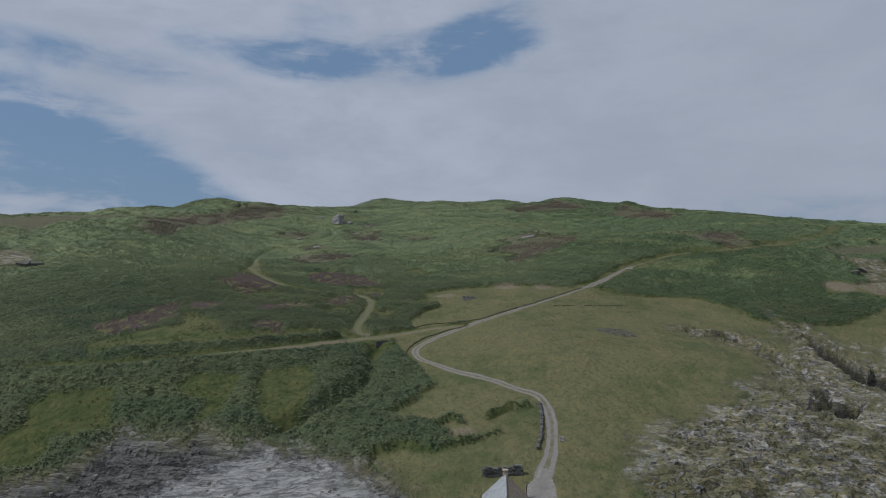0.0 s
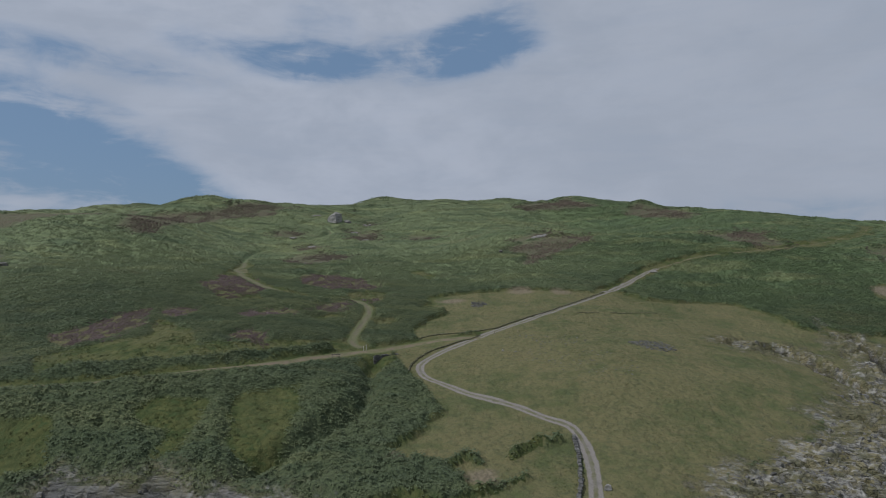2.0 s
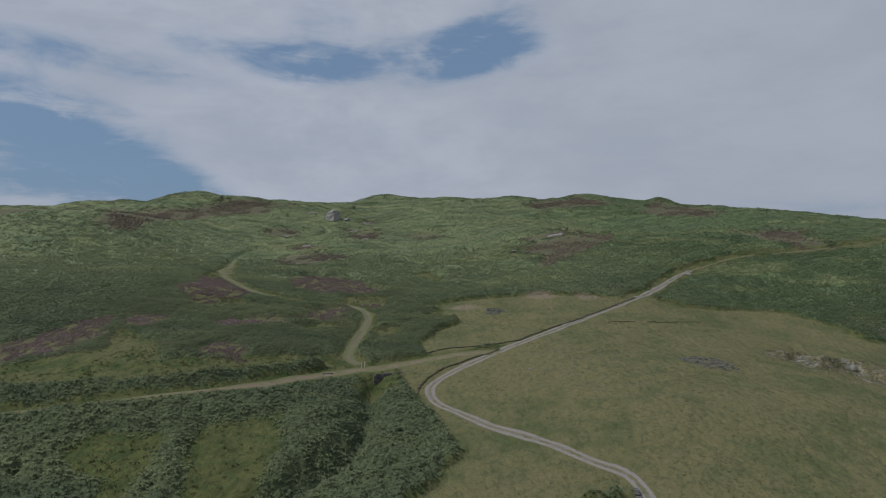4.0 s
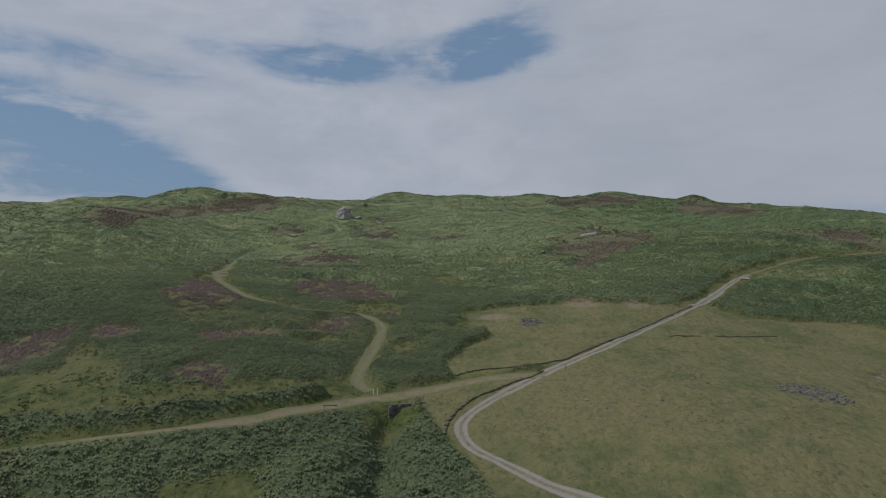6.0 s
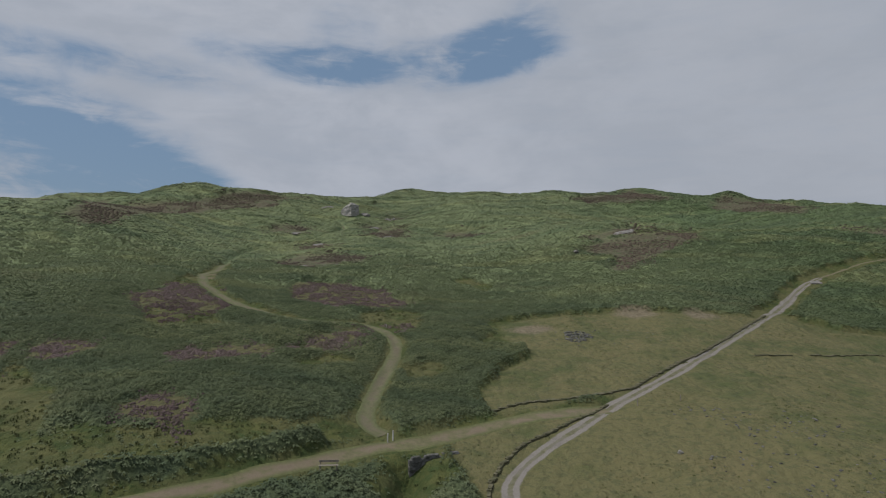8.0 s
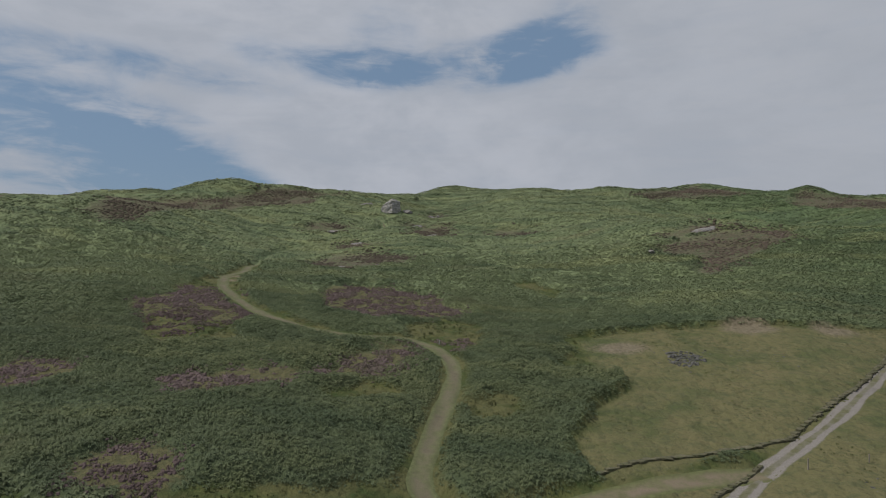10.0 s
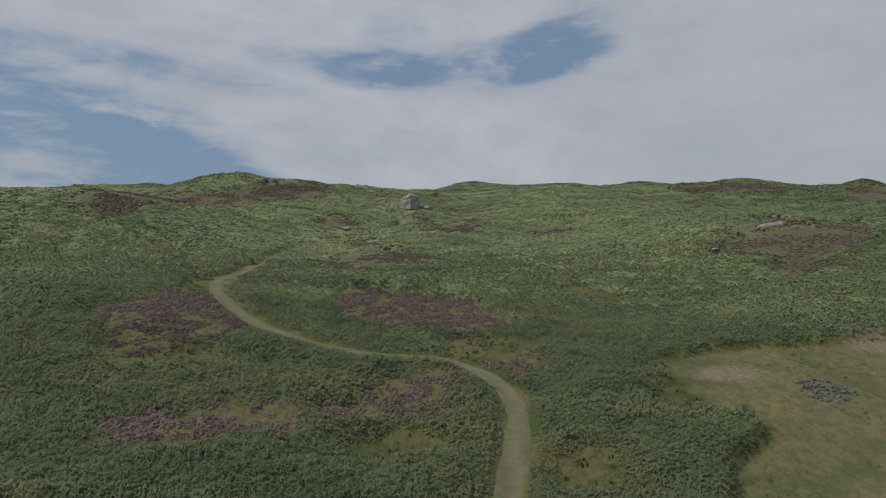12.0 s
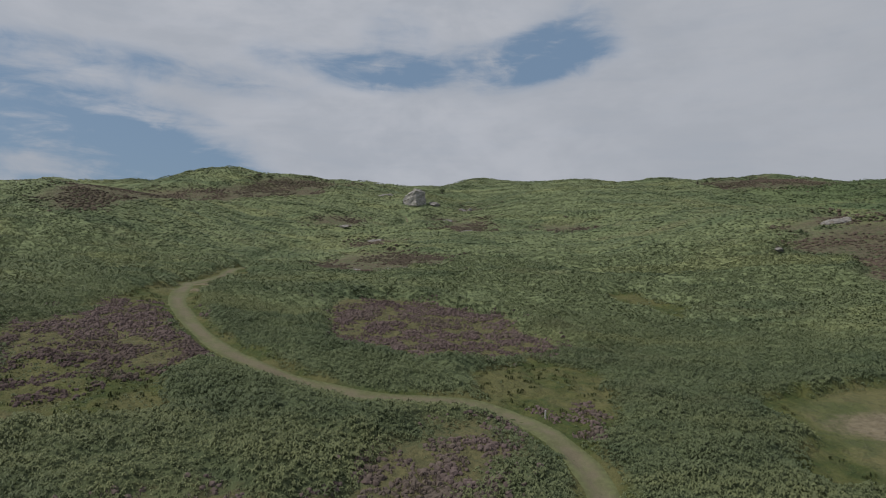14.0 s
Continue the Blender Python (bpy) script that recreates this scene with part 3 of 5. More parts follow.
def land(x, y, full=False):
    """The ground's height with the fern's litter and stems on it; with full, its zones too."""
    shape = np.shape(x)
    x, y = np.ravel(np.asarray(x, float)), np.ravel(np.asarray(y, float))
    zn = zones(x, y)
    z = hill(x, y) + canopy(x, y, zn)
    z += smooth(zn["grass"], 0.0, 1.0) * (1 - smooth(zn["short"], -1.0, 0.5)) * smooth(zn["lane_d"], 1.5, 3.0) * 0.5 * (fbm(x, y, 3.0, 3, 45) - 0.5)
    z += smooth(zn["short"], 0.0, 2.0) * smooth(zn["track_d"], 1.5, 4.0) * (0.5 * (fbm(x, y, 4.5, 3, 46) - 0.5) + 0.25 * (fbm(x, y, 1.6, 2, 48) - 0.5))
    z += smooth(zn["heath"], -0.6, 0.6) * smooth(-zn["path"], 0.2, 0.8) * 0.35 * (humps(x, y, 1.5, 9) - 0.4)
    z -= 0.2 * np.exp(-(zn["track_d"] / 1.7) ** 2) + 0.2 * np.exp(-(zn["lane_d"] / 1.7) ** 2) + 0.2 * np.exp(-(zn["foot_d"] / 1.3) ** 2)
    z -= 0.45 * np.exp(-(zn["walk_d"] / 0.9) ** 2)
    gd, ga = line_distance(GULLY, x, y)
    z -= (2.0 + 1.6 * ga) * np.exp(-(gd / (1.4 + 1.2 * ga)) ** 2) * (1 - np.exp(-(zn["lane_d"] / 2.0) ** 2))
    # how deep the inlets are cut; their rock is darkened by it
    zn["cleft_depth"] = np.zeros(x.shape)
    for line, depth in ((INLET_A, 9.0), (INLET_B, 20.0), (BOWL, 7.0)):
        bend = 6.0 * smooth(y, 110, 130)
        d, a = line_distance(line, x + bend * (fbm(x, y, 7.0, 3, 57) - 0.5), y + bend * (fbm(x, y, 7.0, 3, 58) - 0.5))
        wide = 2.2 + (7.0 if line is INLET_B else 4.5) * a + 2.0 * (fbm(x, y, 3.0, 3, 29) - 0.5)
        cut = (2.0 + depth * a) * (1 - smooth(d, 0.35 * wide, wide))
        zn["cleft_depth"] = np.maximum(zn["cleft_depth"], cut)
        z -= cut * (0.55 + 0.9 * fbm(x, y, 3.0, 3, 35)) - np.clip(cut, 0, 2) * 1.6 * (fbm(x, y, 4.0, 4, 37) - 0.5)
    # bare rock: beds that dip to the sea, broken along their strike
    rk = smooth(zn["rock"], 0.0, 2.0)
    z -= 1.4 * smooth(zn["cove"] + 2.0 * (fbm(x, y, 5.0, 2, 28) - 0.5), 0.0, 1.6)
    u, v = 0.90 * x + 0.43 * y, -0.43 * x + 0.90 * y
    v = v + 1.4 * (fbm(u, v, 6.0, 2, 13) - 0.5)
    bed = fbm(u / 4.5, v, 2.0, 4, 11)
    ridged = 1 - np.abs(2 * fbm(u / 3.0, v, 4.0, 3, 15) - 1)
    tilt = np.abs((v / 1.7 + 0.6 * fbm(u / 3, v, 3.0, 2, 17)) % 1.0)
    lumps = 4.0 * (fbm(u / 1.6, v, 9.0, 3, 19) - 0.5)
    rough = lumps + 1.3 * (ridged - 0.6) + 1.5 * (np.floor(bed * 10) / 10 + 0.06 * (bed * 10 % 1) - 0.5) + 0.45 * (tilt - 0.5)
    z += rk * rough * (1.0 - 0.6 * smooth(zn["pale"], -0.6, 0.8)) - 0.5 * smooth(zn["pale"], -0.5, 0.5)
    near_rock = smooth(zn["rock"], -9.0, 0.0) * (1 - rk) * (1 - smooth(zn["bracken"], -0.5, 0.5))
    z += near_rock * 0.4 * rough * smooth(fbm(x, y, 4.0, 2, 22), 0.45, 0.7)
    z = z.reshape(shape)
    return (z, zn) if full else z


# ---------------------------------------------------------------- materials
def shader(name, rough=0.9, spec=0.25):
    m = bpy.data.materials.new(name)
    m.use_nodes = True
    n = Nodes(m.node_tree)
    b = n.add("ShaderNodeBsdfPrincipled", {"Roughness": rough, "Specular IOR Level": spec})
    n.add("ShaderNodeOutputMaterial", {"Surface": b.outputs[0]})
    n.place = n.add("ShaderNodeNewGeometry").outputs["Position"]
    return m, n, b


def bumped(n, b, height, strength, distance):
    bump = n.add("ShaderNodeBump", {"Height": height, "Strength": strength, "Distance": distance})
    n.put(b.inputs["Normal"], bump.outputs[0])


def attribute(n, name):
    return n.add("ShaderNodeAttribute", attribute_name=name).outputs["Fac"]


def fern_tone(n, p, dark, light, tip, high):
    """Greens of the fern: broad patches, paler and grassier on the upper slope, where distant haze is put into the
    colour too, with browned and deep green stretches.
    """
    wide = n.scaled(p, (0.5, 1.0, 1.0))
    col = n.mix(n.step(n.noise(wide, 0.05, 5, 0.62), 0.42, 0.58), dark, light)
    col = n.mix(n.step(n.noise(wide, 0.22, 4, 0.6), 0.45, 0.68, 0, 0.7), col, tip)
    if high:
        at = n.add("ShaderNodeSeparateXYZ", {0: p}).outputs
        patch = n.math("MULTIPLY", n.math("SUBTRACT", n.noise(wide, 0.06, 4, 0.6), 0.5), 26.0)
        # grassier with height; the pale haze of distance is painted into this tone
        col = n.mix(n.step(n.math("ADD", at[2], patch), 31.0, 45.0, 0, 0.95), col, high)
        col = n.mix(n.step(at[0], 20.0, 90.0, 0, 0.8), col, (0.098, 0.143, 0.063))
        col = n.mix(n.step(n.noise(wide, 0.085, 5, 0.65), 0.55, 0.70, 0, 0.45), col, (0.195, 0.180, 0.098))
        col = n.mix(n.step(n.noise(n.scaled(p, (0.3, 1.0, 1.0)), 0.13, 5, 0.65), 0.50, 0.60, 0, 0.6), col, (0.092, 0.130, 0.070))
        col = n.mix(n.step(n.noise(n.scaled(p, (0.25, 1.0, 1.0)), 0.10, 5, 0.62), 0.53, 0.63, 0, 0.5), col, (0.262, 0.282, 0.130))
    return col


# the last tone is the upper slope's, lightened for haze as well
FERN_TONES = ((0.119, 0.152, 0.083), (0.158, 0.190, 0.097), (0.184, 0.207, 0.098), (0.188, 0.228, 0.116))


def ground_material():
    m, n, b = shader("moor_ground", 0.95, 0.15)
    p = n.place
    big, mid, fine, grit = n.noise(p, 0.06, 4), n.noise(p, 0.35, 5, 0.6), n.noise(p, 2.2, 5, 0.65), n.noise(p, 7.0, 4, 0.7)
    ragged = n.math("ADD", n.math("MULTIPLY", n.math("SUBTRACT", mid, 0.5), 3.2), n.math("MULTIPLY", n.math("SUBTRACT", fine, 0.5), 2.4))
    # litter and stems under the fern; shade between the crowns is put into their colour
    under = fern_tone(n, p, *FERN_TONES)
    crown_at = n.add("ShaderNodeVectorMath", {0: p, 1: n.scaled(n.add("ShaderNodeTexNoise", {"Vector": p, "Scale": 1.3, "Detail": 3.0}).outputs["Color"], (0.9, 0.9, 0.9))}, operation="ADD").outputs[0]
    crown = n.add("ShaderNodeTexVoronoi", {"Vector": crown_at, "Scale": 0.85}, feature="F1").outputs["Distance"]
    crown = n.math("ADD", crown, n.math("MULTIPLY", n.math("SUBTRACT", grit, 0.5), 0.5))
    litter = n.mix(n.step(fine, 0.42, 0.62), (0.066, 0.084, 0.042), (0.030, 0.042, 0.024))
    # this painted gap shade thins out up the slope
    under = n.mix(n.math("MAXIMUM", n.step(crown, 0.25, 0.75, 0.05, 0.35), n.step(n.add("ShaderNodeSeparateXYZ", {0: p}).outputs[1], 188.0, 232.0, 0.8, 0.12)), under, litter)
    # long grass
    lush = n.mix(n.step(mid, 0.36, 0.64), (0.048, 0.064, 0.022), (0.088, 0.096, 0.034))
    lush = n.mix(n.step(n.noise(p, 1.1, 6, 0.7), 0.48, 0.62, 0, 0.75), lush, (0.044, 0.068, 0.024))
    lush = n.mix(n.step(grit, 0.55, 0.70, 0, 0.6), lush, (0.130, 0.138, 0.054))
    lush = n.mix(n.math("MULTIPLY", n.step(n.noise(p, 0.15, 4, 0.6), 0.44, 0.58), n.step(n.add("ShaderNodeSeparateXYZ", {0: p}).outputs[1], 125.0, 165.0, 0.15, 0.55)), lush, (0.128, 0.118, 0.056))
    # short, dry turf of the pasture
    turf = n.mix(n.step(n.math("ADD", n.math("MULTIPLY", big, 0.6), n.math("MULTIPLY", mid, 0.4)), 0.37, 0.55), (0.080, 0.095, 0.039), (0.136, 0.127, 0.061))
    turf = n.mix(n.step(n.noise(p, 0.16, 5, 0.65), 0.50, 0.64, 0, 0.55), turf, (0.158, 0.138, 0.069))
    turf = n.mix(n.step(n.noise(p, 0.9, 6, 0.7), 0.50, 0.62, 0, 0.5), turf, (0.066, 0.080, 0.040))
    turf = n.mix(n.step(fine, 0.54, 0.68, 0, 0.6), turf, (0.078, 0.082, 0.045))
    turf = n.mix(n.step(grit, 0.56, 0.70, 0, 0.55), turf, (0.180, 0.170, 0.092))
    earth = n.mix(n.step(fine, 0.35, 0.65), (0.145, 0.120, 0.085), (0.215, 0.180, 0.130))
    heath = n.mix(n.step(fine, 0.38, 0.62), (0.086, 0.086, 0.044), (0.122, 0.114, 0.056))
    red = n.mix(n.step(fine, 0.38, 0.62), (0.075, 0.064, 0.045), (0.120, 0.096, 0.070))
    red = n.mix(n.step(mid, 0.48, 0.66, 0, 0.7), red, (0.085, 0.105, 0.052))
    # rock with lichen
    warp = n.add("ShaderNodeVectorMath", {0: p, 1: n.scaled(n.add("ShaderNodeTexNoise", {"Vector": p, "Scale": 0.7, "Detail": 4.0}).outputs["Color"], (0.8, 0.8, 0.8))}, operation="ADD").outputs[0]
    strike = n.add("ShaderNodeMapping", {"Vector": warp, "Rotation": (0.25, 0.0, radians(-25)), "Scale": (0.24, 1.3, 1.7)}).outputs[0]
    lay = n.noise(strike, 1.0, 9, 0.70, 0.3)
    blocks = n.add("ShaderNodeTexVoronoi", {"Vector": strike, "Scale": 0.8}, feature="DISTANCE_TO_EDGE").outputs["Distance"]
    cells = n.add("ShaderNodeTexVoronoi", {"Vector": strike, "Scale": 0.8}, feature="F1").outputs["Color"]
    tone = n.add("ShaderNodeSeparateColor", {0: cells}).outputs[0]
    cove = n.step(attribute(n, "cove"), -2.0, 2.0)
    stone = n.mix(n.step(n.math("ADD", n.math("MULTIPLY", lay, 0.8), n.math("MULTIPLY", tone, 0.2)), 0.36, 0.62), (0.112, 0.108, 0.098), (0.42, 0.405, 0.368))
    stone = n.mix(n.math("MULTIPLY", cove, 0.9), stone, n.mix(n.step(lay, 0.38, 0.60), (0.034, 0.034, 0.033), (0.140, 0.139, 0.135)))
    moss = n.math("SUBTRACT", 1.0, cove)
    stone = n.mix(n.math("MULTIPLY", moss, n.step(n.noise(p, 0.6, 6, 0.7), 0.44, 0.56, 0, 0.75)), stone, (0.225, 0.195, 0.088))
    stone = n.mix(n.math("MULTIPLY", moss, n.step(n.noise(p, 0.28, 6, 0.7), 0.46, 0.58, 0, 0.75)), stone, (0.128, 0.124, 0.066))
    stone = n.mix(n.step(n.noise(p, 1.7, 5, 0.7), 0.64, 0.72, 0, 0.5), stone, (0.27, 0.265, 0.245))
    stone = n.mix(n.math("MULTIPLY", moss, n.step(n.noise(p, 0.07, 6, 0.6), 0.46, 0.58, 0, 0.65)), stone, n.mix(n.step(fine, 0.4, 0.6), (0.095, 0.098, 0.050), (0.160, 0.145, 0.080)))
    slab = n.mix(n.step(lay, 0.36, 0.62), (0.135, 0.134, 0.130), (0.37, 0.366, 0.356))
    stone = n.mix(n.step(n.math("ADD", attribute(n, "pale"), n.math("MULTIPLY", ragged, 0.5)), -0.4, 0.4), stone, slab)
    crack = n.step(blocks, 0.05, 0.008, 0, 0.75)
    stone = n.mix(n.math("MULTIPLY", crack, n.step(mid, 0.46, 0.60, 0, 0.8)), stone, (0.045, 0.045, 0.045))
    # black wet rock, with the shade of the clefts put into its colour
    stone = n.mix(n.step(attribute(n, "cleft_depth"), 1.2, 4.5, 0, 0.8), stone, (0.035, 0.036, 0.035))
    green = n.step(n.math("ADD", attribute(n, "grass"), n.math("MULTIPLY", ragged, 0.6)), -1.1, -0.2)
    dry = n.step(n.math("ADD", attribute(n, "short"), n.math("MULTIPLY", ragged, 0.9)), -0.8, 1.0)
    ht = n.step(n.math("ADD", attribute(n, "heath"), ragged), -1.2, 0.6)
    rd = n.step(n.math("ADD", attribute(n, "red"), n.math("MULTIPLY", ragged, 2.6)), -4.0, 3.0, 0, 0.85)
    br = n.step(n.math("ADD", attribute(n, "bare"), ragged), -1.6, 1.2, 0, 0.85)
    patchy = n.math("MULTIPLY", n.math("SUBTRACT", n.noise(p, 0.10, 6, 0.68), 0.5), 26.0)
    edge = n.math("ADD", n.math("ADD", attribute(n, "rock"), n.math("MULTIPLY", ragged, 2.0)), n.math("MULTIPLY", patchy, n.step(n.add("ShaderNodeSeparateXYZ", {0: p}).outputs[0], 8.0, 22.0)))
    rk = n.step(edge, -3.0, 3.0)
    rk = n.math("MAXIMUM", rk, n.step(n.math("ADD", attribute(n, "slope"), n.math("MULTIPLY", patchy, 1.2)), 9.0, 14.0))
    green = n.math("MAXIMUM", green, n.step(attribute(n, "rock"), -1.0, 0.0))
    steep = n.add("ShaderNodeSeparateXYZ", {0: n.add("ShaderNodeNewGeometry").outputs["True Normal"]}).outputs[2]
    cliff = n.math("MULTIPLY", n.step(n.math("ADD", steep, n.math("MULTIPLY", n.math("SUBTRACT", fine, 0.5), 0.4)), 0.84, 0.70), n.math("MULTIPLY", attribute(n, "coast"), n.math("MAXIMUM", n.step(attribute(n, "rock"), -2.0, 0.0), n.step(attribute(n, "slope"), 0.0, 2.0))))
    rk = n.math("MAXIMUM", n.math("MAXIMUM", rk, cliff), n.step(attribute(n, "cleft_depth"), 1.2, 3.0))
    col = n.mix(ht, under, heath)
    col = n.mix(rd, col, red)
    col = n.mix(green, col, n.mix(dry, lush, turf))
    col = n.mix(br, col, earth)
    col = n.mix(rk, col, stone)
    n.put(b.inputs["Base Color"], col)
    soil = n.math("ADD", n.math("MULTIPLY", fine, 0.7), n.math("MULTIPLY", grit, 0.35))
    rocky = n.math("ADD", n.math("MULTIPLY", lay, 2.0), n.math("ADD", n.math("MULTIPLY", n.step(blocks, 0.0, 0.10), 0.3), n.math("MULTIPLY", tone, 0.5)))
    soil = n.math("SUBTRACT", soil, n.math("MULTIPLY", crown, 0.9))
    bumped(n, b, n.math("ADD", soil, n.math("MULTIPLY", n.math("SUBTRACT", rocky, soil), rk)), 1.0, 0.34)
    return m


def way_material(name, dust, rut, blade):
    """A trodden or driven way; 'across' runs from 0 in the middle to 1 at the edge."""
    m, n, b = shader(name, 0.95, 0.15)
    p = n.place
    mid, fine, grit = n.noise(p, 0.5, 5, 0.6), n.noise(p, 2.5, 5, 0.65), n.noise(p, 11.0, 4, 0.7)
    across = attribute(n, "across")
    rag = n.math("ADD", across, n.math("MULTIPLY", n.math("SUBTRACT", fine, 0.5), 0.45))
    rag = n.math("ADD", rag, n.math("MULTIPLY", n.math("SUBTRACT", mid, 0.5), 0.3))
    bare = n.mix(n.step(grit, 0.35, 0.65), dust, rut)
    bare = n.mix(n.step(mid, 0.5, 0.75, 0, 0.5), bare, tuple(0.7 * v for v in dust))
    grass = n.mix(n.step(fine, 0.35, 0.7), blade, tuple(1.5 * v for v in blade))
    if name == "gravel_track":
        wheel = n.math("MULTIPLY", n.step(rag, 0.16, 0.34), n.step(rag, 0.92, 0.70))
        grass_mid = n.mix(n.step(mid, 0.35, 0.65, 0.15, 0.65), grass, bare)
        col = n.mix(wheel, n.mix(n.step(rag, 0.45, 0.55), grass_mid, grass), bare)
    else:
        col = n.mix(n.math("MULTIPLY", n.step(rag, 0.90, 0.20), n.step(mid, 0.36, 0.60, 0.3, 1.0)), grass, bare)
    n.put(b.inputs["Base Color"], col)
    bumped(n, b, n.math("ADD", fine, n.math("MULTIPLY", grit, 0.5)), 0.7, 0.08)
    return m


def leaf_material(name, dark, light, tip, rough=0.65, spec=0.25, upward=0.65, high=None):
    """Small leaves: part of the light passes through, and the blades of a clump share much of their lie."""
    m, n, b = shader(name, rough, spec)
    p = n.place
    geo = n.add("ShaderNodeNewGeometry")
    col = fern_tone(n, p, dark, light, tip, high)
    col = n.mix(n.math("MULTIPLY", geo.outputs["Random Per Island"], 0.42), col, tuple(0.5 * v for v in dark))
    n.put(b.inputs["Base Color"], col)
    bent = n.add("ShaderNodeVectorMath", {0: n.scaled(geo.outputs["Normal"], (1 - upward,) * 3), 1: (0, 0, upward)}, operation="ADD")
    lie = n.add("ShaderNodeVectorMath", {0: bent.outputs[0]}, operation="NORMALIZE").outputs[0]
    n.put(b.inputs["Normal"], lie)
    thin = n.add("ShaderNodeBsdfTranslucent", {"Color": col, "Normal": lie})
    both = n.add("ShaderNodeMixShader", {0: 0.3, 1: b.outputs[0], 2: thin.outputs[0]})
    out = [k for k in n.tree.nodes if k.type == "OUTPUT_MATERIAL"][0]
    n.put(out.inputs["Surface"], both.outputs[0])
    return m


def rock_material(name, low, high, lichen, amount=0.6):
    m, n, b = shader(name, 0.9, 0.25)
    p = n.place
    lay = n.noise(n.scaled(p, (0.8, 0.8, 2.2)), 1.3, 7, 0.68, 0.4)
    col = n.mix(n.step(lay, 0.32, 0.64), low, high)
    col = n.mix(n.step(n.noise(p, 1.1, 6, 0.7), 0.50, 0.66, 0, amount), col, lichen)
    rnd = n.add("ShaderNodeObjectInfo").outputs["Random"]
    col = n.mix(n.math("MULTIPLY", rnd, 0.35), col, low)
    n.put(b.inputs["Base Color"], col)
    bumped(n, b, n.math("ADD", lay, n.math("MULTIPLY", n.noise(p, 6.0, 5, 0.7), 0.4)), 0.9, 0.25)
    return m


def plain_material(name, a, c, scale, rough=0.85, bump=0.4, stretch=(1, 1, 1)):
    m, n, b = shader(name, rough, 0.3)
    p = n.scaled(n.place, stretch)
    g = n.noise(p, scale, 6, 0.65)
    col = n.mix(n.step(g, 0.3, 0.7), a, c)
    col = n.mix(n.step(n.noise(p, scale * 0.2, 4, 0.6), 0.45, 0.75, 0, 0.5), col, tuple(0.6 * v for v in a))
    n.put(b.inputs["Base Color"], col)
    bumped(n, b, g, bump, 0.05)
    return m


GROUND = ground_material()
GRAVEL = way_material("gravel_track", (0.170, 0.155, 0.140), (0.250, 0.230, 0.212), (0.085, 0.085, 0.036))
YARD = way_material("yard_gravel", (0.170, 0.158, 0.146), (0.225, 0.210, 0.195), (0.185, 0.172, 0.158))
EARTH = way_material("earth_lane", (0.162, 0.130, 0.094), (0.205, 0.168, 0.124), (0.088, 0.096, 0.042))
TRODDEN = way_material("trodden_path", (0.128, 0.113, 0.076), (0.162, 0.145, 0.100), (0.088, 0.098, 0.046))
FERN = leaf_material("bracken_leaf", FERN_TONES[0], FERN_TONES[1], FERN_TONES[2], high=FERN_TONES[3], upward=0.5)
LING = leaf_material("heather_bloom", (0.152, 0.114, 0.110), (0.214, 0.164, 0.158), (0.156, 0.134, 0.104), 0.95, 0.1, 0.2)
RUSSET = leaf_material("russet_heath", (0.108, 0.088, 0.070), (0.148, 0.116, 0.093), (0.10, 0.11, 0.06), 0.95, 0.1, 0.3)
BLADES = leaf_material("grass_blade", (0.075, 0.096, 0.034), (0.110, 0.122, 0.044), (0.13, 0.122, 0.054), 0.8, 0.15)
GRANITE = rock_material("pale_crag", (0.17, 0.165, 0.155), (0.42, 0.405, 0.385), (0.20, 0.19, 0.10))
OUTCROP = rock_material("weathered_outcrop", (0.13, 0.125, 0.12), (0.28, 0.265, 0.25), (0.14, 0.11, 0.075))
SLATE = rock_material("sea_rock", (0.065, 0.064, 0.06), (0.22, 0.215, 0.20), (0.16, 0.142, 0.055))
DARKSTONE = rock_material("dark_dry_stone", (0.055, 0.054, 0.052), (0.19, 0.187, 0.178), (0.10, 0.10, 0.05), 0.4)
BANKSTONE = rock_material("turfed_bank_stone", (0.074, 0.074, 0.042), (0.165, 0.152, 0.098), (0.088, 0.102, 0.036), 0.95)
ROOF_SLATE = plain_material("grey_roof_slate", (0.25, 0.26, 0.27), (0.40, 0.41, 0.42), 3.0, 0.6)
BROWN_SLATE = plain_material("brown_roof_slate", (0.16, 0.13, 0.10), (0.27, 0.23, 0.18), 2.0, 0.8)
RENDERED = plain_material("stained_lime_wall", (0.30, 0.24, 0.18), (0.44, 0.37, 0.29), 1.5, 0.9)
WOOD = plain_material("weathered_wood", (0.16, 0.14, 0.115), (0.29, 0.26, 0.22), 6.0, 0.85, 0.5, (1, 1, 0.2))
WHITEWOOD = plain_material("white_painted_wood", (0.45, 0.44, 0.42), (0.58, 0.57, 0.55), 8.0, 0.7, 0.2)
GLASS = plain_material("dark_window", (0.02, 0.022, 0.025), (0.03, 0.032, 0.035), 1.0, 0.1, 0.0)


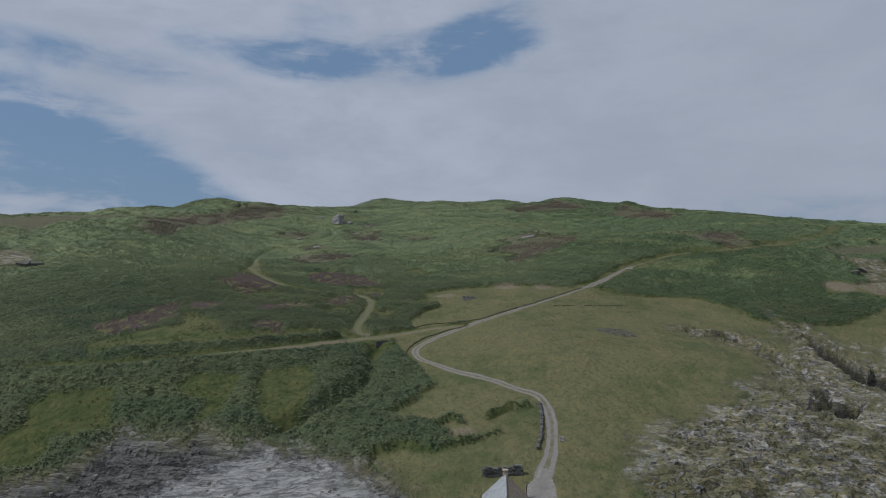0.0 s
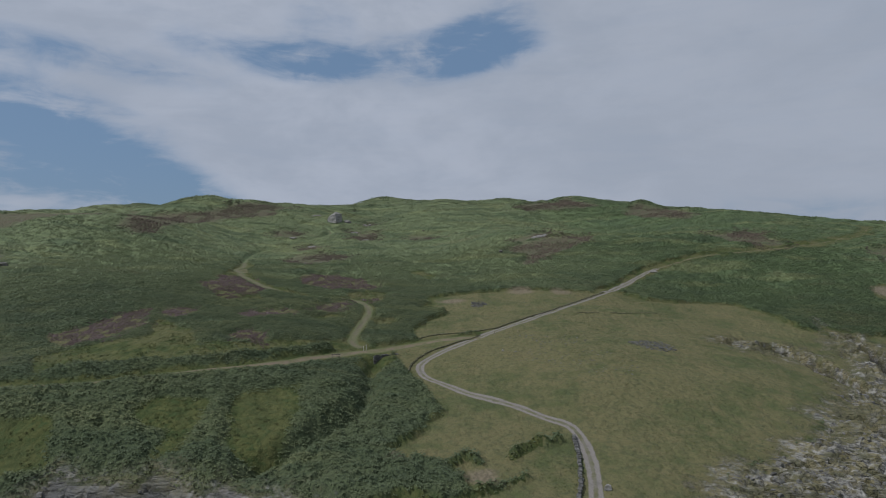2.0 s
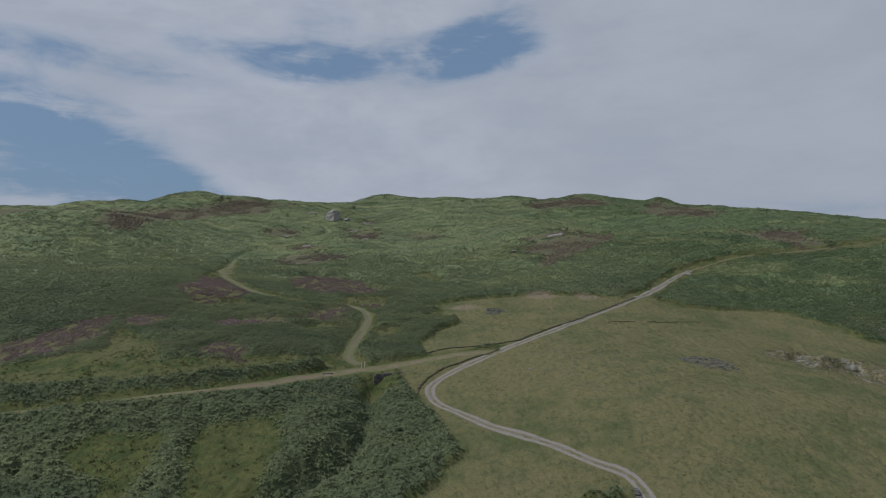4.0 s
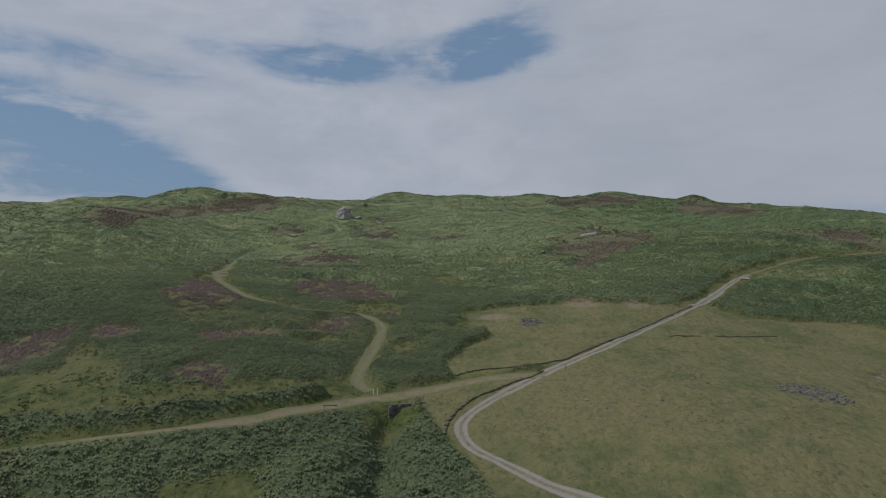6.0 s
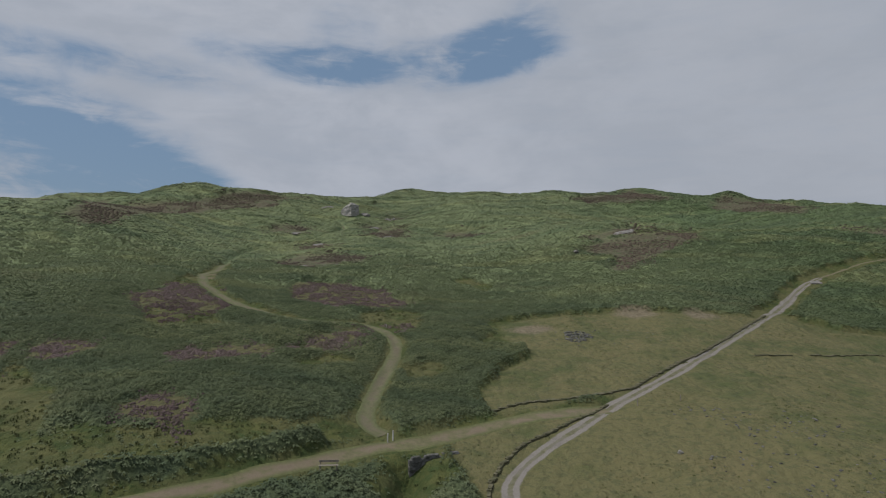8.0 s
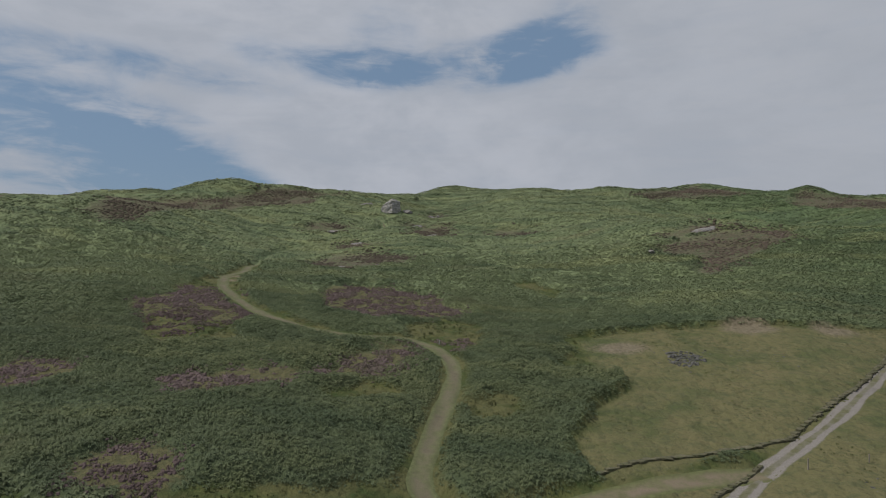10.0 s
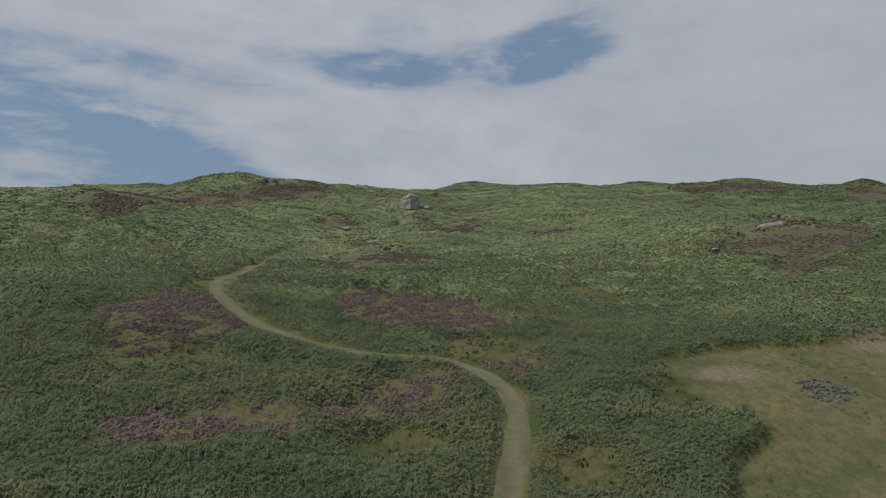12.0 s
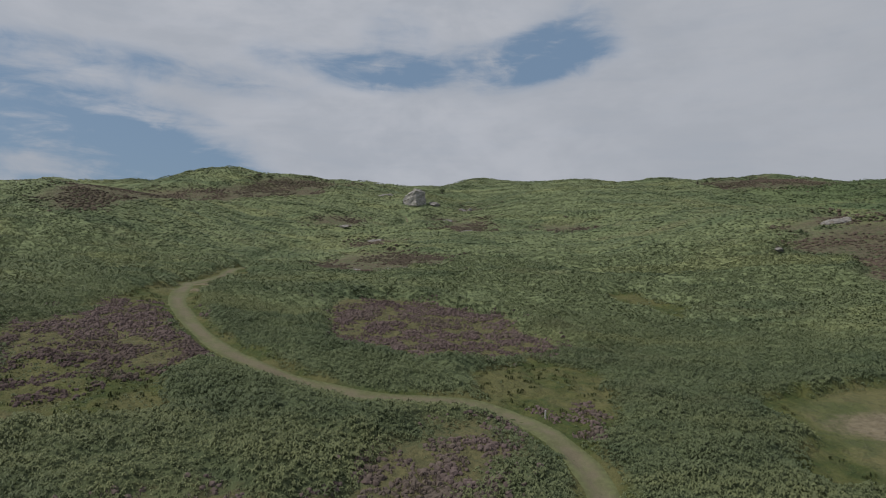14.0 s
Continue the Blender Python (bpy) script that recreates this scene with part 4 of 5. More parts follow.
# ---------------------------------------------------------------- mesh helpers
def mesh_of(name, verts, faces, material, smooth_faces=False):
    """A mesh from arrays of corners and of triangles or quads."""
    verts, faces = np.asarray(verts, np.float32).reshape(-1, 3), np.asarray(faces, np.int32)
    k = faces.shape[1]
    me = bpy.data.meshes.new(name)
    me.vertices.add(len(verts))
    me.vertices.foreach_set("co", verts.ravel())
    me.loops.add(faces.size)
    me.loops.foreach_set("vertex_index", faces.ravel())
    me.polygons.add(len(faces))
    me.polygons.foreach_set("loop_start", np.arange(0, faces.size, k, dtype=np.int32))
    me.polygons.foreach_set("use_smooth", np.full(len(faces), smooth_faces))
    me.materials.append(material)
    me.update(calc_edges=True)
    me.validate()
    return me


def attach(me, name, values):
    a = me.attributes.new(name, "FLOAT", "POINT")
    a.data.foreach_set("value", np.asarray(values, np.float32).ravel())


def part(name, bm, material, parent, label=""):
    me = bpy.data.meshes.new(name)
    bm.to_mesh(me)
    bm.free()
    me.materials.append(material)
    ob = new(name, me)
    ob.parent = parent
    if label:
        ob["label"] = label
    return ob


def thing(name, at, turn, label, category, group="", kind=""):
    ob = new(name)
    ob.matrix_world = pose(*at, 0, 0, turn)
    return tagged(ob, label, category, group, kind)


def box(bm, size, at=(0, 0, 0), bevel=0.0, m=None):
    mat = Matrix.Translation(at) @ (m or Matrix()) @ Matrix.Diagonal((*size, 1))
    made = bmesh.ops.create_cube(bm, size=1, matrix=mat)["verts"]
    if bevel:
        edges = list({e for v in made for e in v.link_edges})
        bmesh.ops.bevel(bm, geom=edges, offset=bevel, segments=1, affect="EDGES")


def at_ground(x, y, dz=0.0):
    return (x, y, float(land(np.array([x]), np.array([y]))[0]) + dz)


RNG = np.random.RandomState(11)


# ---------------------------------------------------------------- the ground: one sheet
def graded(lo, hi, step, grow, far):
    """Grid lines, even between lo and hi and ever wider beyond them."""
    mid = list(np.arange(lo, hi, step))
    up, d = [mid[-1]], step
    while up[-1] < far[1]:
        d *= grow
        up.append(up[-1] + d)
    down, d = [mid[0]], step
    while down[-1] > far[0]:
        d *= grow
        down.append(down[-1] - d)
    return np.array(down[:0:-1] + mid + up[1:])


def build_ground():
    xs = graded(-78, 104, 0.6, 1.06, (-2600, 2600))
    ys = graded(80, 236, 0.57, 1.012, (-2600, 2600))
    gx, gy = np.meshgrid(xs, ys)
    z, zn = land(gx.ravel(), gy.ravel(), full=True)
    nx, ny = len(xs), len(ys)
    i, j = np.meshgrid(np.arange(nx - 1), np.arange(ny - 1))
    a = (j * nx + i).ravel()
    # crags break the even mesh into facets
    craggy = np.maximum(smooth(zn["rock"], 0.0, 2.0), smooth(zn["cleft_depth"], 0.8, 2.5)) * (1 - 0.6 * smooth(zn["pale"], -1.0, 1.0))
    px = gx.ravel() + craggy * RNG.uniform(-0.24, 0.24, z.size)
    py = gy.ravel() + craggy * RNG.uniform(-0.22, 0.22, z.size)
    z = z + craggy * RNG.uniform(-0.14, 0.14, z.size)
    flip = (np.arange(a.size) % 2 == 0)[:, None]
    tri1 = np.where(flip, np.stack([a, a + 1, a + nx + 1], 1), np.stack([a, a + 1, a + nx], 1))
    tri2 = np.where(flip, np.stack([a, a + nx + 1, a + nx], 1), np.stack([a + 1, a + nx + 1, a + nx], 1))
    me = mesh_of("ground", np.stack([px, py, z], 1), np.vstack([tri1, tri2]), GROUND, True)
    hard = craggy[a] > 0.35
    me.polygons.foreach_set("use_smooth", ~np.concatenate([hard, hard]))
    for k in ("grass", "short", "heath", "red", "rock", "pale", "cove", "bare", "slope", "cleft_depth"):
        attach(me, k, zn[k])
    attach(me, "coast", smooth(-gy.ravel() + 1.1 * gx.ravel(), -115, -75) + (gy.ravel() < 112))
    return tagged(new("ground", me), "hillside of turf, fern litter and bare coastal rock", "ground", kind="structure")


build_ground()


def build_way(name, line, half, material, label, category, lift=0.05):
    """A strip that follows the ground, with ragged edges."""
    p = np.array(line)
    s = np.concatenate([[0], np.cumsum(np.hypot(*(p[1:] - p[:-1]).T))])
    q = np.arange(0, s[-1], 0.5)
    c = np.stack([np.interp(q, s, p[:, 0]), np.interp(q, s, p[:, 1])], 1)
    d = np.gradient(c, axis=0)
    d /= np.hypot(d[:, 0], d[:, 1])[:, None]
    side = np.stack([d[:, 1], -d[:, 0]], 1)
    k = np.linspace(-1, 1, 11)
    wide = half(q / s[-1])[:, None] * (0.9 + 0.35 * (vnoise(q, 0 * q, 2.5, 5)[:, None] - 0.5) + 0.3 * (vnoise(q, 0 * q + 40, 7.0, 6)[:, None] - 0.5))
    x, y = c[:, :1] + side[:, :1] * k * wide, c[:, 1:] + side[:, 1:] * k * wide
    z = land(x, y) + lift * (1 - np.abs(k) ** 6 * 1.6)
    if material is GRAVEL:
        z = z - 0.05 * np.exp(-((np.abs(k) - 0.52) / 0.16) ** 2)
    n, m = x.shape
    i, j = np.meshgrid(np.arange(m - 1), np.arange(n - 1))
    a = (j * m + i).ravel()
    me = mesh_of(name, np.stack([x, y, z], -1), np.stack([a, a + 1, a + m + 1, a + m], 1), material, True)
    attach(me, "across", np.tile(np.abs(k), (n, 1)))
    return tagged(new(name, me), label, category, kind="structure")


FORK = min(range(len(TRACK)), key=lambda i: math.hypot(TRACK[i][0] - 69, TRACK[i][1] - 236))
build_way("road", TRACK[:FORK + 1], lambda t: 1.12 + 0.5 * np.exp(-(t / 0.04) ** 2) - 0.5 * smooth(t, 0.9, 1.0), GRAVEL, "pale gravel farm track with two wheel ruts and a grassy middle", "track")
build_way("hill_track", TRACK[FORK:], lambda t: 0.35 + 0.35 * smooth(t, 0.8, 0.95), EARTH, "narrow earth track sunk between ferns on the hillside", "track")
build_way("yard", [(14.6, 93.5), (14.0, 91.0), (13.2, 88.5), (12.6, 85.5), (12.2, 74.0)], lambda t: 1.15 + 1.5 * smooth(t, 0.05, 0.35), YARD, "bare grey gravel yard beside the cottage", "yard", 0.09)
build_way("lane", LANE, lambda t: 1.4 - 0.75 * smooth(t, 0.40, 0.52), EARTH, "brown earth lane worn into the grass", "lane")
build_way("footpath", FOOTPATH, lambda t: 1.15 + 0 * t, TRODDEN, "trodden yellowish footpath winding through bracken", "footpath")
build_way("sheep_path", SHEEPWALK, lambda t: 0.45 + 0 * t, TRODDEN, "narrow trodden path climbing the slope between ferns", "footpath")


# ---------------------------------------------------------------- plants


def scatter(x0, x1, y0, y1, step):
    """Jittered places over a rectangle."""
    gx, gy = np.meshgrid(np.arange(x0, x1, step), np.arange(y0, y1, step))
    n = gx.size
    return gx.ravel() + RNG.uniform(-0.5, 0.5, n) * step, gy.ravel() + RNG.uniform(-0.5, 0.5, n) * step


def frond_clump(count, length, width, rise, droop):
    """Corners and triangles of one rosette of arched, tapering fronds."""
    vs, fs = [], []
    for k in range(count):
        a = 2 * math.pi * (k + RNG.uniform(-0.35, 0.35)) / count
        l, wd = length * RNG.uniform(0.65, 1.25), width * RNG.uniform(0.8, 1.25)
        d, s = np.array([math.cos(a), math.sin(a), 0]), np.array([-math.sin(a), math.cos(a), 0])
        up, roll = np.array([0, 0, 1.0]), RNG.uniform(-0.45, 0.45) * wd
        r = rise * RNG.uniform(0.45, 1.2)
        base, mid, tip = 0.05 * l * d + up * 0.7 * r, 0.50 * l * d + up * r, l * d + up * (r - droop * RNG.uniform(0.3, 1.4))
        i = len(vs)
        vs += [base, mid - s * wd * 0.5 + up * roll, mid + s * wd * 0.5 - up * roll, tip]
        fs += [(i, i + 2, i + 1), (i + 1, i + 2, i + 3)]
    return np.array(vs), np.array(fs)


def plant_sheet(name, x, y, z, size, templates, material, label, category, lift=0.0, soft=False):
    """Clumps joined into one object of stuff."""
    kinds = RNG.randint(0, len(templates), len(x))
    turn = RNG.uniform(0, 2 * math.pi, len(x))
    allv, allf, off = [], [], 0
    for t, (tv, tf) in enumerate(templates):
        sel = kinds == t
        n = int(sel.sum())
        if not n:
            continue
        c, s = np.cos(turn[sel])[:, None], np.sin(turn[sel])[:, None]
        sz = size[sel][:, None]
        v = np.stack([(tv[:, 0] * c - tv[:, 1] * s) * sz + x[sel][:, None], (tv[:, 0] * s + tv[:, 1] * c) * sz + y[sel][:, None],
                      tv[:, 2] * sz + z[sel][:, None] + lift], -1)
        allv.append(v.reshape(-1, 3))
        allf.append((tf[None] + (np.arange(n) * len(tv))[:, None, None] + off).reshape(-1, 3))
        off += n * len(tv)
    me = mesh_of(name, np.vstack(allv), np.vstack(allf), material, soft)
    return tagged(new(name, me), label, category, kind="stuff")


def in_view(x, y):
    """The wedge of country that the flight looks at."""
    return (np.abs(x) < 12 + 0.72 * y) & (np.abs(x) < 245)


def dome(spread, rise, n=6):
    """A leafy, uneven lump, open below."""
    vs, fs = [], []
    for ring, (r, h) in enumerate(((1.0, -0.25), (0.70, 0.62))):
        for k in range(n):
            a = 2 * math.pi * (k + 0.5 * ring + RNG.uniform(-0.25, 0.25)) / n
            q = r * spread * RNG.uniform(0.65, 1.3)
            vs.append((math.cos(a) * q, math.sin(a) * q, rise * (h + RNG.uniform(-0.3, 0.3))))
    vs.append((RNG.uniform(-0.2, 0.2) * spread, RNG.uniform(-0.2, 0.2) * spread, rise))
    for k in range(n):
        a, b, c, d = k, (k + 1) % n, n + k, n + (k + 1) % n
        fs += [(a, b, c), (b, d, c), (c, d, 2 * n)]
    return np.array(vs), np.array(fs)


FERNS_NEAR = [frond_clump(7, 0.21, 0.078, 0.20, 0.14) for _ in range(14)]
FERNS_MID = [frond_clump(6, 0.34, 0.15, 0.20, 0.16) for _ in range(12)]
FERNS_FAR = [dome(0.36, 0.15, 5) for _ in range(12)]


def build_bracken():
    def near_zone(x, y):
        soft = 14 * (vnoise(x * 37.1, y * 29.7, 9.0, 3) - 0.5)
        return (y > 150 + 0.3 * soft) & (y < 222 + soft) & (x + soft > -76) & (x + soft < 12)

    def mid_zone(x, y):
        soft = 40 * (vnoise(x * 31.3, y * 23.9, 9.0, 5) - 0.5)
        return (y < 275 + soft) & (np.abs(x) < 135 + soft)

    for step, rect, keep, kinds in ((0.275, (-88, 24, 146, 232), near_zone, FERNS_NEAR),
                                    (0.48, (-160, 160, 92, 300), lambda x, y: ~near_zone(x, y) & mid_zone(x, y), FERNS_MID),
                                    (0.66, (-240, 240, 92, 470), lambda x, y: ~mid_zone(x, y), FERNS_FAR)):
        x, y = scatter(*rect, step)
        sel = keep(x, y) & in_view(x, y)
        x, y = x[sel], y[sel]
        z, zn = land(x, y, full=True)
        thin = fbm(x, y, 9.0, 3, 31)
        br = zn["bracken"] + 0.7 * (vnoise(x, y, 1.3, 33) - 0.5)
        sel = (br > 0.02) & (RNG.rand(len(x)) < smooth(thin, 0.16, 0.34) * 0.6 + 0.4)
        off_way = (np.maximum(zn["track"], np.maximum(zn["path"], zn["rock"])) < -0.4) & (zn["short"] < -1)
        heath = (np.maximum(zn["heath"], zn["red"]) > -0.5) & off_way
        sel |= heath & (RNG.rand(len(x)) < (0.04 + 0.30 * (thin > 0.56)) * (1 - 0.7 * smooth(zn["heath"], 0.5, 2.5)))
        sel |= (zn["grass"] > 0) & (zn["grass"] < 6) & (zn["short"] < -1.5) & (zn["path"] < -0.9) & (zn["rock"] < -1) & (zn["track"] < -1.5) & (y > 132) & (RNG.rand(len(x)) < 0.02 + 0.5 * smooth(thin, 0.56, 0.66))
        x, y, z, br = x[sel], y[sel], z[sel], br[sel]
        lump = fbm(x, y, 2.4, 2, 43)
        size = np.clip(0.7 + 0.6 * lump, 0.7, 1.3) * RNG.uniform(0.7, 1.3, len(x)) * (0.75 + 0.25 * smooth(br, 0.0, 0.8))
        plant_sheet("bracken", x, y, z + RNG.uniform(-0.10, 0.10, len(x)) - np.where(br < 0, 0.16, 0.02), size, kinds, FERN, "dense green waist-high bracken covering the slope", "bracken", soft=kinds is FERNS_FAR)


build_bracken()


def tuft(count, spread, rise):
    """A low cushion of stiff sprigs."""
    vs, fs = [], []
    for k in range(count):
        a, r = RNG.uniform(0, 2 * math.pi), spread * math.sqrt(RNG.rand())
        foot = np.array([math.cos(a) * r, math.sin(a) * r, 0])
        h = rise * (1 - 0.55 * (r / spread) ** 2) * RNG.uniform(0.8, 1.15)
        b, wd = RNG.uniform(0, 2 * math.pi), spread * 0.22
        s = np.array([math.cos(b), math.sin(b), 0]) * wd
        q = np.array([-math.sin(b), math.cos(b), 0]) * wd
        i = len(vs)
        vs += [foot - s * 0.6, foot + s * 0.6, foot + np.array([0, 0, h]) + s * 0.5 + q * 0.3, foot + np.array([0, 0, h * 0.92]) - s * 0.5 - q * 0.3, foot * 1.3 + np.array([0, 0, h * 0.75]) + q]
        fs += [(i, i + 1, i + 2), (i, i + 2, i + 3), (i + 2, i + 3, i + 4)]
    return np.array(vs), np.array(fs)


def build_heather():
    cushions = [dome(0.17, 0.14) for _ in range(8)] + [tuft(4, 0.18, 0.20) for _ in range(6)]
    x, y = scatter(-90, -10, 140, 236, 0.21)
    z, zn = land(x, y, full=True)
    clump = fbm(x, y, 1.9, 3, 51)
    hump = humps(x, y, 1.5, 9)
    sel = (RNG.rand(len(x)) < smooth(zn["heath"] + 5.0 * (clump - 0.5), -1.6, 1.6) * smooth(clump, 0.30, 0.46) * smooth(hump, 0.48, 0.72)) & (zn["path"] < -0.25) & (zn["track"] < -2)
    x, y, z, clump = x[sel], y[sel], z[sel], clump[sel]
    plant_sheet("heather", x, y, z, (0.25 + 1.3 * clump) * RNG.uniform(0.5, 1.3, len(x)), cushions, LING, "purple flowering heather cushions among short grass", "heather")
    wide = [dome(0.45, 0.20) for _ in range(8)]
    x, y = scatter(-150, 150, 235, 450, 0.9)
    sel = in_view(x, y)
    x, y = x[sel], y[sel]
    z, zn = land(x, y, full=True)
    clump = fbm(x, y, 6.0, 3, 53)
    sel = (RNG.rand(len(x)) < smooth(zn["red"] + 6.0 * (clump - 0.5), -5.0, 3.0) * smooth(clump, 0.30, 0.52)) & (zn["path"] < -0.3)
    plant_sheet("heath", x[sel], y[sel], z[sel], 0.6 + 0.8 * clump[sel], wide, RUSSET, "russet brown heath and dying heather on rocky ground", "heather")


build_heather()


def build_grass():
    blades = [tuft(6, 0.22, 0.16) for _ in range(6)]
    x, y = scatter(-80, 100, 86, 222, 0.8)
    z, zn = land(x, y, full=True)
    patch = fbm(x, y, 5.0, 3, 61)
    sel = (zn["grass"] > 0.0) & (np.maximum(zn["track"], zn["path"]) < -0.2) & (zn["rock"] < 1.0) & (RNG.rand(len(x)) < np.where(zn["short"] > 0, smooth(patch, 0.5, 0.75), 0.6 * smooth(patch, 0.3, 0.6)))
    x, y, z = x[sel], y[sel], z[sel]
    plant_sheet("grass_tufts", x, y, z, np.where(zn["short"][sel] > 0, 0.75, 1.6) * RNG.uniform(0.6, 1.3, len(x)), blades, BLADES, "low uneven grass tufts on the turf", "grass")


build_grass()


# ---------------------------------------------------------------- rocks
def boulder_bm(rx, ry, rz, seed, cuts=9):
    """A lump of rock hewn by random planes, then roughened."""
    r = random.Random(seed)
    bm = bmesh.new()
    bmesh.ops.create_icosphere(bm, subdivisions=4, radius=1.0)
    planes = []
    for _ in range(cuts):
        v = Vector((r.uniform(-1, 1), r.uniform(-1, 1), r.uniform(-0.5, 1))).normalized()
        planes.append((v, r.uniform(0.45, 0.8)))
    for v in bm.verts:
        for nrm, d in planes:
            over = v.co.dot(nrm) - d
            if over > 0:
                v.co -= nrm * over * 0.93
        v.co += v.normal * 0.10 * (noise.noise(v.co * 2.3 + Vector((seed, 0, 0)))) + v.normal * 0.05 * noise.noise(v.co * 6.1 + Vector((0, seed, 0)))
        v.co = Vector((v.co.x * rx, v.co.y * ry, v.co.z * rz))
    return bm


def slope_of(x, y):
    """Degrees by which a slab leans with the hillside."""
    z = hill(np.array([x - 3.0, x + 3.0, x, x]), np.array([y, y, y - 3.0, y + 3.0]))
    return math.degrees(math.atan((z[3] - z[2]) / 6)), -math.degrees(math.atan((z[1] - z[0]) / 6))


def boulder(name, x, y, rx, ry, rz, seed, material, label, sink=0.25, turn=0.0, group=""):
    bm = boulder_bm(rx, ry, rz, seed)
    me = bpy.data.meshes.new(name)
    bm.to_mesh(me)
    bm.free()
    me.materials.append(material)
    ob = new(name, me)
    ob.matrix_world = pose(*at_ground(x, y, rz * (1 - 2 * sink)), *(slope_of(x, y) if group == "hillside outcrops" else (0, 0)), 0) @ pose(0, 0, 0, 0, 0, turn)
    return tagged(ob, label, "rock", group)


# outcrops on the hillside: x, y, half sizes, turn
def crag(x, y, turn):
    """A split block with a slanting shoulder and a sheer shaded side."""
    bm = bmesh.new()
    for c in ((-3.4, 0, -1), (-3.4, 3, -1), (-2.7, 0.2, 1.7), (-2.4, 3, 1.9), (0.2, 0.6, 3.9), (1.8, 1.2, 3.7), (2.9, 1.5, 3.0), (3.2, 1.5, -1), (0.9, -1.2, -1), (0.6, -0.6, 3.1), (2.6, 4, 2.8), (-1, 4, 3), (3, 4, -1), (-3, 4, -1)):
        bm.verts.new(c)
    bmesh.ops.convex_hull(bm, input=bm.verts)
    bmesh.ops.subdivide_edges(bm, edges=bm.edges, cuts=5, use_grid_fill=True)
    bm.normal_update()
    for v in bm.verts:
        v.co += v.normal * (0.30 * noise.noise(v.co * 0.9) + 0.16 * noise.noise(v.co * 2.6))
    me = bpy.data.meshes.new("crag")
    bm.to_mesh(me)
    bm.free()
    me.materials.append(GRANITE)
    ob = new("crag", me)
    ob.matrix_world = pose(*at_ground(x, y, 1.1), 0, 0, turn) @ Matrix.Scale(1.12, 4)
    return tagged(ob, "massive pale grey crag at the head of the valley", "rock")


crag(-57.0, 352.0, 0)
for k, (bx, by, rx, ry, rz, tn) in enumerate([(-51.0, 354.5, 1.6, 1.3, 1.1, 30), (-68.0, 360.0, 1.6, 1.2, 0.9, 0), (-66.0, 359.0, 0.9, 1.0, 0.8, 50), (-41.5, 355.5, 1.3, 1.1, 1.5, 10),
                                              (-39.4, 355.0, 0.9, 0.8, 1.9, 65), (-37.5, 354.0, 1.2, 0.8, 0.9, 20), (-46.0, 342.5, 2.1, 1.4, 0.7, 5), (-42.5, 320.8, 2.4, 1.6, 0.8, -10),
                                              (-38.0, 321.5, 1.6, 1.1, 0.6, 30), (-59.0, 306.5, 2.2, 1.3, 0.5, 0), (-46.6, 259.5, 1.6, 1.2, 0.9, 15), (-43.8, 257.6, 1.3, 0.9, 0.7, 60),
                                              (-49.5, 253.8, 0.9, 0.7, 0.5, 40), (-58.2, 258.5, 1.9, 1.2, 0.7, -8), (-53.0, 262.0, 1.2, 0.9, 0.5, 0), (19.8, 264.0, 0.8, 0.7, 0.8, 30),
                                              (35.5, 280.0, 2.3, 1.1, 0.7, 12), (38.5, 281.0, 1.6, 1.0, 0.9, 50), (-70.0, 318.0, 1.6, 1.0, 0.5, 0), (66.5, 233.5, 1.3, 0.9, 0.35, 35)]):
    boulder("outcrop", bx, by, rx * 1.35, ry * 1.5, rz * 0.8, 20 + k, OUTCROP, "grey weathered outcrop breaking through heath", 0.52, tn, "hillside outcrops")
for k, (bx, by, rx, ry, rz) in enumerate([(109.5, 402.0, 1.8, 2.0, 1.6), (113.0, 402.0, 2.5, 2.0, 1.0), (118.0, 404.0, 2.5, 2.0, 0.9)]):
    boulder("tor", bx, by, rx, ry, rz, 60 + k, SLATE, "dark rocky tor on the skyline ridge", 0.35, 25 * k, "tor rocks")
for k, (bx, by, rx, ry, rz) in enumerate([(-143.0, 222.0, 3.0, 2.0, 1.8), (-138.5, 223.0, 2.0, 1.6, 1.2), (146.0, 228.0, 3.6, 2.2, 1.2), (140.0, 222.0, 2.0, 1.5, 0.8),]):
    boulder("shore_rock", bx, by, rx, ry, rz, 80 + k, SLATE, "grey angular rock with lichen on the coastal slope", 0.3, 40 * k, "shore rocks")
boulder("white_stone", 18.3, 101.1, 0.7, 0.5, 0.45, 101, GRANITE, "pale stone lying on turf beside the track", 0.3, 20)
boulder("white_stone", 10.0, 150.5, 0.32, 0.25, 0.25, 102, GRANITE, "small pale stone in the pasture", 0.25, 0)
boulder("white_stone", 2.2, 84.5, 0.5, 0.4, 0.4, 103, GRANITE, "pale stone lying on turf near the house", 0.3, 0)


